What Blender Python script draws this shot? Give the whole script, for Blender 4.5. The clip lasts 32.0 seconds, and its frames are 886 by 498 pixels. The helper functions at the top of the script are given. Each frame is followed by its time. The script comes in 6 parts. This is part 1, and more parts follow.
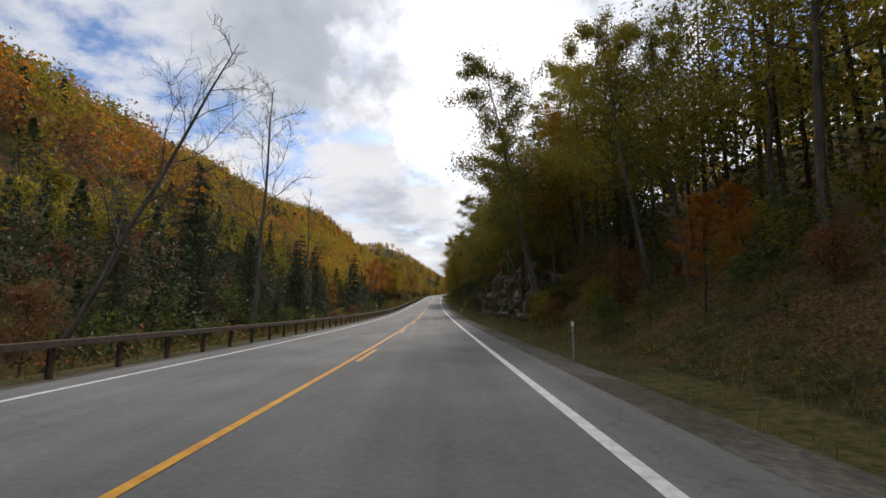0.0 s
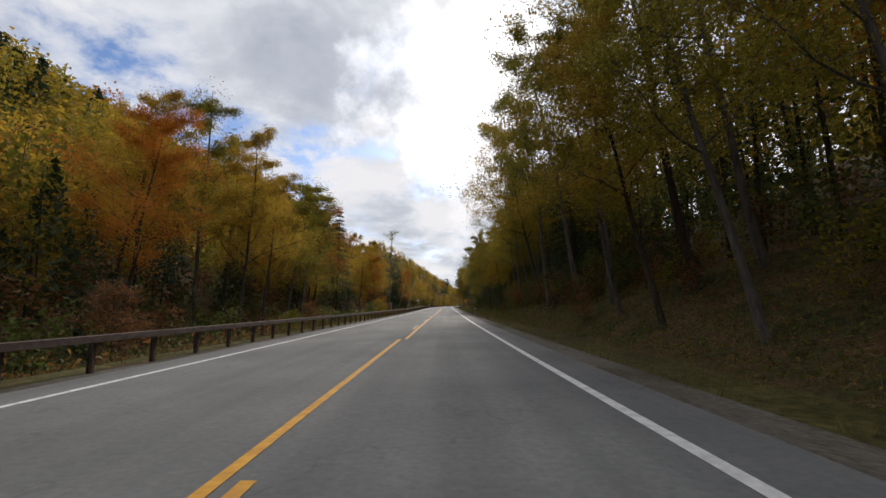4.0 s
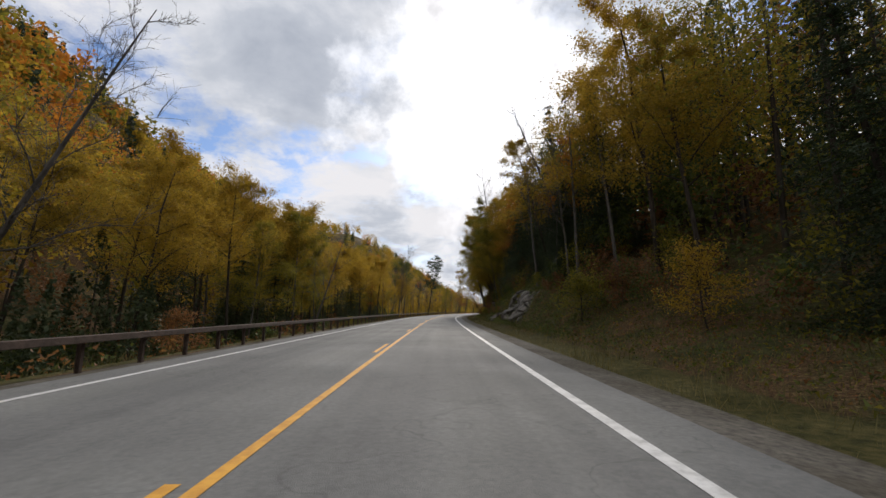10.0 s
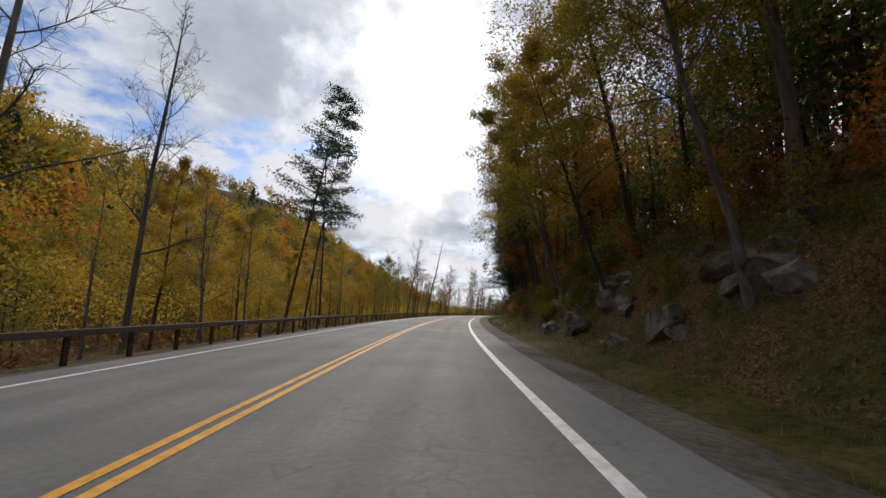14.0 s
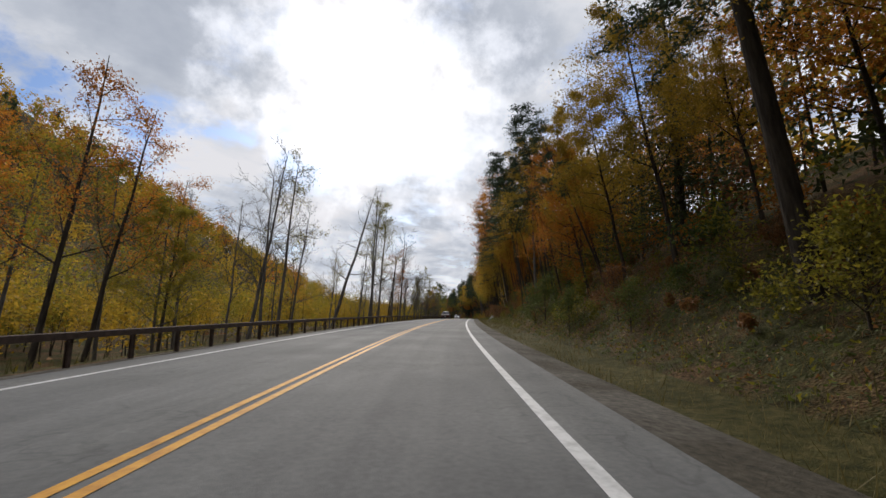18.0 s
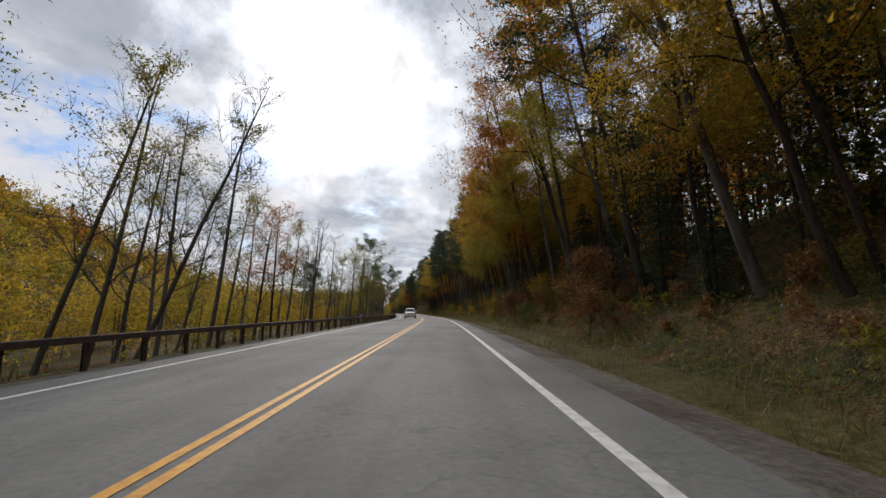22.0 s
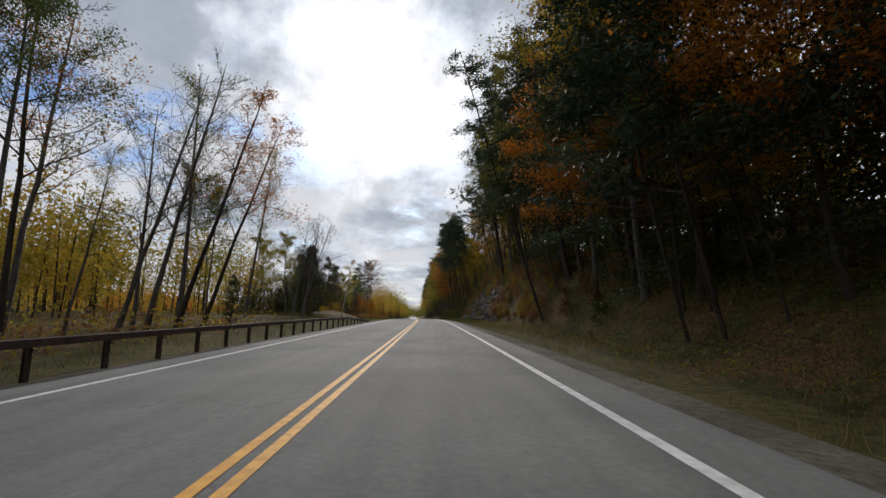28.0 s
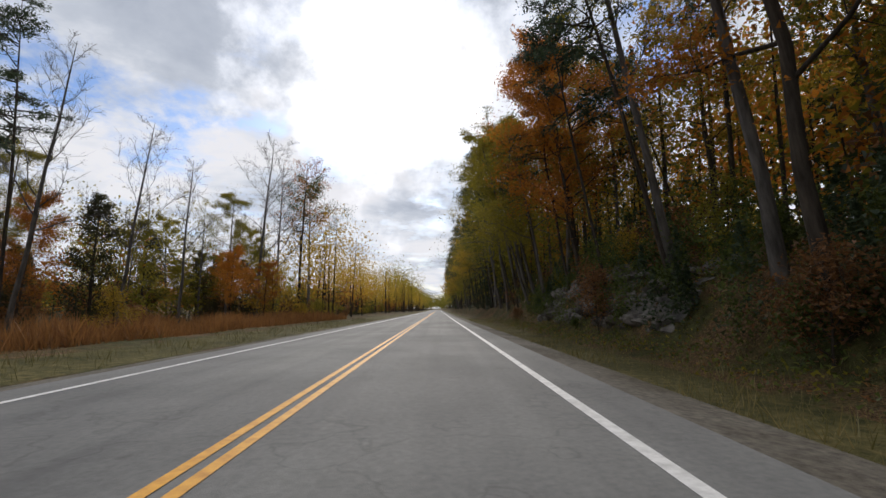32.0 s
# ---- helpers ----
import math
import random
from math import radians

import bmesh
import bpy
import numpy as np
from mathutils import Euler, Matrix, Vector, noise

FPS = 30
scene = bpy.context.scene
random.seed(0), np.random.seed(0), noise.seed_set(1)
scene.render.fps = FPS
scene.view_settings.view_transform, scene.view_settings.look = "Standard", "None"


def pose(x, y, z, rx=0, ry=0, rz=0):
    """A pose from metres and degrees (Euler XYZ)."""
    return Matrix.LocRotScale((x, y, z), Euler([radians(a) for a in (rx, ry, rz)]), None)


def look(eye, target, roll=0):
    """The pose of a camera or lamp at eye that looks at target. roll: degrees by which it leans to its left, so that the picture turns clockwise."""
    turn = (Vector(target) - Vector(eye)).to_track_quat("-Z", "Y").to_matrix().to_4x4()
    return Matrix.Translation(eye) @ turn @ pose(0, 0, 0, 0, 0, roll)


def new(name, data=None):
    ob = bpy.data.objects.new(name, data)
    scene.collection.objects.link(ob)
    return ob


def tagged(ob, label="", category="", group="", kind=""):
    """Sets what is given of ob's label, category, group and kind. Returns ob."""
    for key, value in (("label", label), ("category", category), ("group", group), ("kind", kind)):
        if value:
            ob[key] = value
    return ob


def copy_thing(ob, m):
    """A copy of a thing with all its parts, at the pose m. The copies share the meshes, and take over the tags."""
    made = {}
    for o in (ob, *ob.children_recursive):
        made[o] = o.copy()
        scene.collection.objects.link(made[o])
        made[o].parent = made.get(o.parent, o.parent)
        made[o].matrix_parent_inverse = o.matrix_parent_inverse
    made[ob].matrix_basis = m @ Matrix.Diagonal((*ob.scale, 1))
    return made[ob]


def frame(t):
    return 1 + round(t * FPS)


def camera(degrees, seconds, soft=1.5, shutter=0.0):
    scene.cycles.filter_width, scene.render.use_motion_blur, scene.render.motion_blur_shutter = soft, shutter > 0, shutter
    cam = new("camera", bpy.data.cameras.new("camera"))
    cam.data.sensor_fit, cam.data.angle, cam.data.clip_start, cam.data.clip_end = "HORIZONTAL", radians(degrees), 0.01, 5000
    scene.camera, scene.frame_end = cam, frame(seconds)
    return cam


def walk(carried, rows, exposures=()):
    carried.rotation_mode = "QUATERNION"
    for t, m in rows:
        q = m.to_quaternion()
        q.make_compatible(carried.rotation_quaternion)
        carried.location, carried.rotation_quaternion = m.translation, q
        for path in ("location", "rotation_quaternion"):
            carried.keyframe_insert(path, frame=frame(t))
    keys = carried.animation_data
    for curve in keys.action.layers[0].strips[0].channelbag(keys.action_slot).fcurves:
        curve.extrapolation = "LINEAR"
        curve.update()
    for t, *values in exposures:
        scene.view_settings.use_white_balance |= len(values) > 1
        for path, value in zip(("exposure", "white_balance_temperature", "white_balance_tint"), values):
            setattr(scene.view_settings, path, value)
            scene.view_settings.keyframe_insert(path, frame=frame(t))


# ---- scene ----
# ================= camera and its walk =================
V = 26.5                      # speed of the car, metres a second
LENS = 90.0
EYE = 1.14                    # the lens above the road

# the road: heading (degrees to the right of +y) and grade (degrees) along its length in metres
HEAD_S = [x * V for x in (-6, 0, 1, 2, 3, 4, 5, 6, 7, 8, 9, 10, 11, 12, 12.5, 13, 13.5, 14, 14.5, 15.5, 16.5, 17, 17.5, 18, 18.5,
                          19, 19.5, 20, 21, 22, 22.5, 23, 23.5, 24, 24.5, 25, 25.5, 26.5, 27.5, 28.5, 29.5, 30, 31, 32, 34, 60)]
HEAD_D = [-0.05, -0.26, -0.68, -0.89, -1.04, -0.89, -0.42, -0.04, -0.16, -0.29, -0.46, -0.05, 0.47, 1.3, 2.15, 3.38, 4.94, 6.37, 7.81, 10.83, 13.57, 14.65, 15.75,
          16.94, 18.02, 19.12, 20.08, 20.68, 21.35, 21.69, 21.8, 21.55, 21.05, 20.38, 19.42, 18.18, 17.03, 15.81, 15.08, 14.56, 14.11, 13.67, 12.4, 12.52, 12.49, 12.59]
GRADE_S = [x * V for x in (-6, 0, 1.5, 3, 4.5, 6, 7.5, 9, 10.5, 12, 13.5, 15, 16.5, 18, 19.5, 21, 22.5, 24, 25.5, 27, 28.5, 30, 31.5, 33, 34.5, 36, 60)]
GRADE_D = [-1.61, -0.99, -0.1, 0.91, 1.56, 1.59, 1.86, 1.79, 1.67, 1.68, 1.71, 1.84, 1.67, 1.27, 0.91, 0.59, 0.26, -0.11, -0.07, 0.33, 0.33, -0.08, -0.66, -0.93, -0.9, -0.8, -0.7]

STEP = 0.5
S_MIN, S_MAX = -600.0, 3200.0
_s = np.arange(S_MIN, S_MAX, STEP)
_h = np.radians(np.interp(_s, HEAD_S, HEAD_D))
_k = np.ones(41) / 41
_h = np.convolve(np.pad(_h, 20, mode="edge"), _k, "valid")
_g = np.convolve(np.pad(np.radians(np.interp(_s, GRADE_S, GRADE_D)), 20, mode="edge"), _k, "valid")
_x = np.concatenate(([0], np.cumsum(np.sin(_h) * STEP)[:-1]))
_y = np.concatenate(([0], np.cumsum(np.cos(_h) * STEP)[:-1]))
_z = np.concatenate(([0], np.cumsum(np.tan(_g) * STEP)[:-1]))
_i0 = int(-S_MIN / STEP)
_x, _y, _z = _x - _x[_i0], _y - _y[_i0], _z - _z[_i0]
MEAN_H = radians(12.0)


def heading(s):
    return np.interp(s, _s, _h)


def road_z(s):
    return np.interp(s, _s, _z)


def plan(s, u):
    """World x, y of a place s metres along the road and u metres to the right of its middle line."""
    s, u = np.asarray(s, float), np.asarray(u, float)
    h = heading(s)
    near = np.clip(u, -400, 400)
    far = u - near
    return (np.interp(s, _s, _x) + near * np.cos(h) + far * math.cos(MEAN_H),
            np.interp(s, _s, _y) - near * np.sin(h) - far * math.sin(MEAN_H))


# t, metres right of the middle line, turn to the right against the road, tilt up against the road, roll
RIDE = [
    (0.0, 1.97, 0.52, 7.98, -0.37), (1.0, 1.71, 0.03, 7.77, -0.30), (2.0, 1.36, 0.23, 7.53, -0.21), (3.0, 1.27, 0.25, 7.38, -0.53),
    (4.5, 1.45, 0.23, 7.56, -0.2), (6.0, 1.64, 0.21, 7.75, 0.19), (8.0, 1.65, 0.35, 7.70, 0.02), (10.0, 1.62, 0.78, 7.91, 0.18),
    (11.0, 1.89, 0.67, 7.67, 0.53), (12.0, 2.12, 0.41, 7.60, 0.79), (13.0, 2.09, 0.32, 7.42, 0.50), (14.0, 2.19, 0.51, 7.79, 0.84),
    (16.6, 2.26, 0.50, 7.93, 1.22), (17.5, 2.34, 0.35, 7.96, 0.78), (19.0, 2.25, -0.08, 7.63, 0.04), (20.3, 1.95, 0.13, 7.80, 0.3),
    (21.0, 1.97, 0.36, 7.87, -0.21), (22.0, 2.00, 0.27, 7.73, -0.23), (23.0, 1.73, 0.46, 7.79, -0.37), (24.0, 1.70, 0.27, 7.97, 0.06),
    (25.0, 1.71, 0.57, 7.87, -0.42), (27.6, 1.35, 1.25, 8.06, 0.32), (28.4, 1.45, 1.37, 7.74, 0.36), (29.3, 1.57, 1.20, 7.71, 0.28),
    (30.0, 1.71, 1.21, 7.57, -0.33), (31.0, 1.86, 0.76, 7.68, 0.03), (32.0, 1.76, 0.65, 7.65, -0.43)]


def eye_pose(t):
    c = np.array(RIDE)
    u, dh, dp, roll = (float(np.interp(t, c[:, 0], c[:, i])) for i in (1, 2, 3, 4))
    s = V * t
    x, y = plan(s, u)
    grade = math.degrees(float(np.interp(s, _s, _g)))
    return pose(float(x), float(y), float(road_z(s)) + EYE, 90 + grade + dp, 0, -(math.degrees(float(heading(s))) + dh)) @ pose(0, 0, 0, 0, 0, roll)


cam = camera(LENS, 32.0, 1.5)
walk(cam, [(k * 0.5, eye_pose(k * 0.5)) for k in range(65)], exposures=[(0.0, -0.22, 6550, 13), (10.0, -0.24, 6550, 13), (17.0, -0.34, 6450, 13), (24.0, -0.42, 6400, 12), (27.4, -0.36, 6350, 12), (28.0, -0.5, 6350, 12), (28.6, -0.3, 6350, 12), (29.0, -0.25, 6350, 13), (32.0, -0.25, 6400, 13)])

# ================= sky and sun =================
SUN_AZ, SUN_EL = 9.0, 28.0    # degrees to the right of +y, above the horizon
world = bpy.data.worlds.new("world")
scene.world = world
world.use_nodes = True
wn, wl = world.node_tree.nodes, world.node_tree.links
wn.clear()


def wnode(kind, **values):
    n = wn.new(kind)
    for key, value in values.items():
        n.inputs[key].default_value = value
    return n


def ramp_of(n, stops):
    while len(n.color_ramp.elements) < len(stops):
        n.color_ramp.elements.new(0.5)
    for e, (at, c) in zip(n.color_ramp.elements, stops):
        e.position, e.color = at, (*c, 1) if len(c) == 3 else c
    return n


sky = wn.new("ShaderNodeTexSky")
sky.sky_type, sky.sun_disc = "NISHITA", False
sky.sun_elevation, sky.sun_rotation = radians(SUN_EL), radians(SUN_AZ)
coords = wn.new("ShaderNodeTexCoord")
# directions are laid out on a flat cloud deck
sep = wn.new("ShaderNodeSeparateXYZ")
wl.new(coords.outputs["Generated"], sep.inputs[0])
zz = wn.new("ShaderNodeMath")
zz.operation = "MAXIMUM"
zz.inputs[1].default_value = 0.0
wl.new(sep.outputs["Z"], zz.inputs[0])
za = wn.new("ShaderNodeMath")
za.inputs[1].default_value = 0.16
wl.new(zz.outputs[0], za.inputs[0])
deck = wn.new("ShaderNodeCombineXYZ")
for axis in "XY":
    d = wn.new("ShaderNodeMath")
    d.operation = "DIVIDE"
    wl.new(sep.outputs[axis], d.inputs[0])
    wl.new(za.outputs[0], d.inputs[1])
    wl.new(d.outputs[0], deck.inputs[axis])
def wmath(op, a, b):
    n = wn.new("ShaderNodeMath")
    n.operation = op
    for k, value in enumerate((a, b)):
        if isinstance(value, (int, float)):
            n.inputs[k].default_value = value
        else:
            wl.new(value, n.inputs[k])
    return n.outputs[0]


def towards(az, el):
    a, e = radians(az), radians(el)
    return Vector((math.sin(a) * math.cos(e), math.cos(a) * math.cos(e), math.sin(e)))


# ragged cloud edges: directions are pushed about by noise
ragged = wnode("ShaderNodeTexNoise", Scale=7.0, Detail=7.0, Roughness=0.6)
wl.new(coords.outputs["Generated"], ragged.inputs["Vector"])
push = wn.new("ShaderNodeVectorMath")
push.operation = "MULTIPLY_ADD"
push.inputs[1].default_value, push.inputs[2].default_value = (0.26, 0.26, 0.20), (-0.13, -0.13, -0.10)
wl.new(ragged.outputs["Color"], push.inputs[0])
bent = wn.new("ShaderNodeVectorMath")
wl.new(coords.outputs["Generated"], bent.inputs[0])
wl.new(push.outputs[0], bent.inputs[1])


def mass(total, az, el, reach, amount):
    """Adds a cloud mass (or a gap) of that reach in degrees to a running total."""
    d = wn.new("ShaderNodeVectorMath")
    d.operation = "DISTANCE"
    d.inputs[1].default_value = towards(az, el)
    wl.new(bent.outputs[0], d.inputs[0])
    m = wn.new("ShaderNodeMapRange")
    m.interpolation_type = "SMOOTHSTEP"
    m.inputs["From Min"].default_value, m.inputs["From Max"].default_value = radians(reach), radians(reach) * 0.25
    m.inputs["To Min"].default_value, m.inputs["To Max"].default_value = 0.0, amount
    wl.new(d.outputs["Value"], m.inputs["Value"])
    return wmath("ADD", total, m.outputs[0])


big = wnode("ShaderNodeTexNoise", Scale=2.6, Detail=10.0, Roughness=0.63, Distortion=0.15)
wl.new(deck.outputs[0], big.inputs["Vector"])
gaps = wmath("ADD", big.outputs["Fac"], 0.07)
for az, el, reach, amount in ((-31, 23.4, 7, -0.17), (-25, 22, 5.5, -0.17), (-18, 21.4, 4.5, -0.17), (-11, 22, 4, -0.15), (-3, 20.4, 5, -0.16), (-42, 24.5, 8, -0.16), (-54, 24, 9, -0.17), (-20, 15, 6, -0.12), (12, 19, 6, -0.1), (40, 28, 9, -0.2)):
    gaps = mass(gaps, az, el, reach, amount)
cover = ramp_of(wn.new("ShaderNodeValToRGB"), [(0.34, (0, 0, 0)), (0.44, (0.7, 0.7, 0.7)), (0.54, (1, 1, 1))])
wl.new(gaps, cover.inputs[0])
thick = wnode("ShaderNodeTexNoise", Scale=2.2, Detail=9.0, Roughness=0.55, Distortion=0.3)
wl.new(deck.outputs[0], thick.inputs["Vector"])
grey = wmath("ADD", thick.outputs["Fac"], -0.05)
for az, el, reach, amount in ((-14, 31, 13, 0.17), (-23, 28, 9, 0.05), (14, 39, 10, 0.15), (23, 37, 12, 0.15), (14.3, 20.5, 9, 0.11), (17, 10, 8, 0.10), (-6, 13.6, 7, 0.12), (11, 13, 7, 0.10), (-38, 34, 16, 0.06), (8.5, 28, 15, -0.3), (-10, 21, 9, -0.12), (-22, 17, 9, -0.1)):
    grey = mass(grey, az, el, reach, amount)
cloud = ramp_of(wn.new("ShaderNodeValToRGB"), [(0.36, (0.99, 1.0, 1.02)), (0.47, (0.86, 0.90, 0.95)), (0.59, (0.64, 0.695, 0.77)), (0.76, (0.48, 0.535, 0.62))])
wl.new(grey, cloud.inputs[0])
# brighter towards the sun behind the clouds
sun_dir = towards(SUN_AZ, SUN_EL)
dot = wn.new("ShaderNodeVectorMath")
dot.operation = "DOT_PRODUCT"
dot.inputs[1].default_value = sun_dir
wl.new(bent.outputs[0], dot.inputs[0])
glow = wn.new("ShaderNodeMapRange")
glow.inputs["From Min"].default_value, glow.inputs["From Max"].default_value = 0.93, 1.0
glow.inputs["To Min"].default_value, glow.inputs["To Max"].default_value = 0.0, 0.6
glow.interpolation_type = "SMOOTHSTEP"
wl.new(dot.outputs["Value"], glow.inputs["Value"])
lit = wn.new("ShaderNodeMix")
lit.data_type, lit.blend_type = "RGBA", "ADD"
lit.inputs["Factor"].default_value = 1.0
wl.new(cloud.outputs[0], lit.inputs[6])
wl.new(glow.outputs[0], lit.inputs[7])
blue = wn.new("ShaderNodeMix")
blue.data_type, blue.blend_type = "RGBA", "MULTIPLY"
blue.inputs["Factor"].default_value = 1.0
blue.inputs[7].default_value = (0.085, 0.108, 0.142, 1)
wl.new(sky.outputs[0], blue.inputs[6])
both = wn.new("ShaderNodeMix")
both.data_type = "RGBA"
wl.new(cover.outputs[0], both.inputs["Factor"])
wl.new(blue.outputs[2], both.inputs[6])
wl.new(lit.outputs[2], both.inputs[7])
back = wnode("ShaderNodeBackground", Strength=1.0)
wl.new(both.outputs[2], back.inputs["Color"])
wo = wn.new("ShaderNodeOutputWorld")
wl.new(back.outputs[0], wo.inputs["Surface"])

sun = new("sun", bpy.data.lights.new("sun", "SUN"))
sun.data.energy, sun.data.angle, sun.data.color = 2.3, radians(7), (1.0, 0.93, 0.82)
sun.matrix_world = look((0, 0, 60), Vector((0, 0, 60)) - sun_dir)

# ================= materials =================


def material(name, rough=0.8, metal=0.0):
    m = bpy.data.materials.new(name)
    m.use_nodes = True
    b = m.node_tree.nodes["Principled BSDF"]
    b.inputs["Roughness"].default_value, b.inputs["Metallic"].default_value = rough, metal
    if rough >= 0.9:
        b.inputs["Specular IOR Level"].default_value = 0.12
    return m, m.node_tree.nodes, m.node_tree.links, b


def noisy(name, stops, scale, rough=0.85, detail=6.0, bump=0.0, bump_scale=None, metal=0.0, second=None, stretch=None):
    """A surface whose colour goes through the stops by noise in world metres; second: (scale, dark, strength) for coarse stains."""
    m, n, l, b = material(name, rough, metal)
    geo = n.new("ShaderNodeNewGeometry") if stretch is None else n.new("ShaderNodeTexCoord")
    src = geo.outputs["Position"] if stretch is None else geo.outputs["Object"]
    if stretch is not None:
        mp = n.new("ShaderNodeMapping")
        mp.inputs["Scale"].default_value = stretch
        l.new(src, mp.inputs["Vector"])
        src = mp.outputs[0]
    t = n.new("ShaderNodeTexNoise")
    t.inputs["Scale"].default_value, t.inputs["Detail"].default_value, t.inputs["Roughness"].default_value = scale, detail, 0.62
    l.new(src, t.inputs["Vector"])
    r = ramp_of(n.new("ShaderNodeValToRGB"), stops)
    l.new(t.outputs["Fac"], r.inputs[0])
    out = r.outputs[0]
    if second:
        t2 = n.new("ShaderNodeTexNoise")
        t2.inputs["Scale"].default_value, t2.inputs["Detail"].default_value = second[0], 4.0
        l.new(src, t2.inputs["Vector"])
        r2 = ramp_of(n.new("ShaderNodeValToRGB"), [(0.38, second[1]), (0.62, (1, 1, 1))])
        l.new(t2.outputs["Fac"], r2.inputs[0])
        mx = n.new("ShaderNodeMix")
        mx.data_type, mx.blend_type = "RGBA", "MULTIPLY"
        mx.inputs["Factor"].default_value = second[2]
        l.new(out, mx.inputs[6])
        l.new(r2.outputs[0], mx.inputs[7])
        out = mx.outputs[2]
    l.new(out, b.inputs["Base Color"])
    if bump:
        t3 = n.new("ShaderNodeTexNoise")
        t3.inputs["Scale"].default_value, t3.inputs["Detail"].default_value = bump_scale or scale * 3, 5.0
        l.new(src, t3.inputs["Vector"])
        bp = n.new("ShaderNodeBump")
        bp.inputs["Strength"].default_value, bp.inputs["Distance"].default_value = bump, 0.05
        l.new(t3.outputs["Fac"], bp.inputs["Height"])
        l.new(bp.outputs[0], b.inputs["Normal"])
    return m


def leafy(name, stops, through_light=0.35, rough=0.6):
    """Foliage: each leaf takes a colour of its own, each tree leans to one side of the range."""
    m, n, l, b = material(name, rough)
    geo, info = n.new("ShaderNodeNewGeometry"), n.new("ShaderNodeObjectInfo")
    mx = n.new("ShaderNodeMath")
    mx.operation = "MULTIPLY_ADD"
    mx.inputs[1].default_value = 0.55
    l.new(geo.outputs["Random Per Island"], mx.inputs[0])
    m2 = n.new("ShaderNodeMath")
    m2.operation = "MULTIPLY"
    m2.inputs[1].default_value = 0.45
    l.new(info.outputs["Random"], m2.inputs[0])
    l.new(m2.outputs[0], mx.inputs[2])
    r = ramp_of(n.new("ShaderNodeValToRGB"), stops)
    l.new(mx.outputs[0], r.inputs[0])
    l.new(r.outputs[0], b.inputs["Base Color"])
    tr = n.new("ShaderNodeBsdfTranslucent")
    l.new(r.outputs[0], tr.inputs["Color"])
    mix = n.new("ShaderNodeMixShader")
    mix.inputs[0].default_value = through_light
    l.new(b.outputs[0], mix.inputs[1])
    l.new(tr.outputs[0], mix.inputs[2])
    l.new(mix.outputs[0], n["Material Output"].inputs["Surface"])
    b.inputs["Specular IOR Level"].default_value = 0.25
    return m


M_ASPHALT = noisy("asphalt", [(0.3, (0.145, 0.149, 0.145)), (0.7, (0.21, 0.213, 0.205))], 14.0, 0.85, 8.0, 0.25, 90.0, second=(0.35, (0.76, 0.76, 0.77), 1.0))


def wear_road(m):
    """Darker wheel tracks and oil along the lanes, paving joints and fine cracks; the UV map holds metres across and along the road."""
    n, l = m.node_tree.nodes, m.node_tree.links
    b = n["Principled BSDF"]
    colour = b.inputs["Base Color"].links[0].from_socket
    uv = n.new("ShaderNodeUVMap")
    uv.uv_map = "across"

    def mapped(sx, sy):
        mp = n.new("ShaderNodeMapping")
        mp.inputs["Scale"].default_value = (sx, sy, 1)
        l.new(uv.outputs[0], mp.inputs["Vector"])
        return mp.outputs[0]

    def times(c, fac_socket, dark, strength):
        r = ramp_of(n.new("ShaderNodeValToRGB"), dark)
        l.new(fac_socket, r.inputs[0])
        mx = n.new("ShaderNodeMix")
        mx.data_type, mx.blend_type = "RGBA", "MULTIPLY"
        mx.inputs["Factor"].default_value = strength
        l.new(c, mx.inputs[6])
        l.new(r.outputs[0], mx.inputs[7])
        return mx.outputs[2]

    streak = n.new("ShaderNodeTexNoise")
    streak.inputs["Scale"].default_value, streak.inputs["Detail"].default_value = 1.0, 5.0
    l.new(mapped(1.6, 0.035), streak.inputs["Vector"])
    colour = times(colour, streak.outputs["Fac"], [(0.35, (0.72, 0.72, 0.74)), (0.6, (1, 1, 1))], 0.8)
    patch = n.new("ShaderNodeTexNoise")
    patch.inputs["Scale"].default_value, patch.inputs["Detail"].default_value = 1.0, 3.0
    l.new(mapped(0.35, 0.12), patch.inputs["Vector"])
    colour = times(colour, patch.outputs["Fac"], [(0.36, (0.82, 0.82, 0.83)), (0.5, (1, 1, 1)), (0.64, (1.0, 1.0, 0.98))], 0.9)
    bend = n.new("ShaderNodeTexNoise")
    bend.inputs["Scale"].default_value, bend.inputs["Detail"].default_value = 0.9, 3.0
    l.new(mapped(1, 1), bend.inputs["Vector"])
    add = n.new("ShaderNodeMix")
    add.data_type, add.blend_type = "RGBA", "ADD"
    add.inputs["Factor"].default_value = 0.8
    l.new(mapped(0.16, 0.16), add.inputs[6])
    l.new(bend.outputs["Color"], add.inputs[7])
    crack = n.new("ShaderNodeTexVoronoi")
    crack.feature = "DISTANCE_TO_EDGE"
    crack.inputs["Scale"].default_value = 1.0
    l.new(add.outputs[2], crack.inputs["Vector"])
    colour = times(colour, crack.outputs["Distance"], [(0.0, (0.3, 0.3, 0.3)), (0.006, (0.5, 0.5, 0.5)), (0.009, (1, 1, 1))], 0.28)
    l.new(colour, b.inputs["Base Color"])


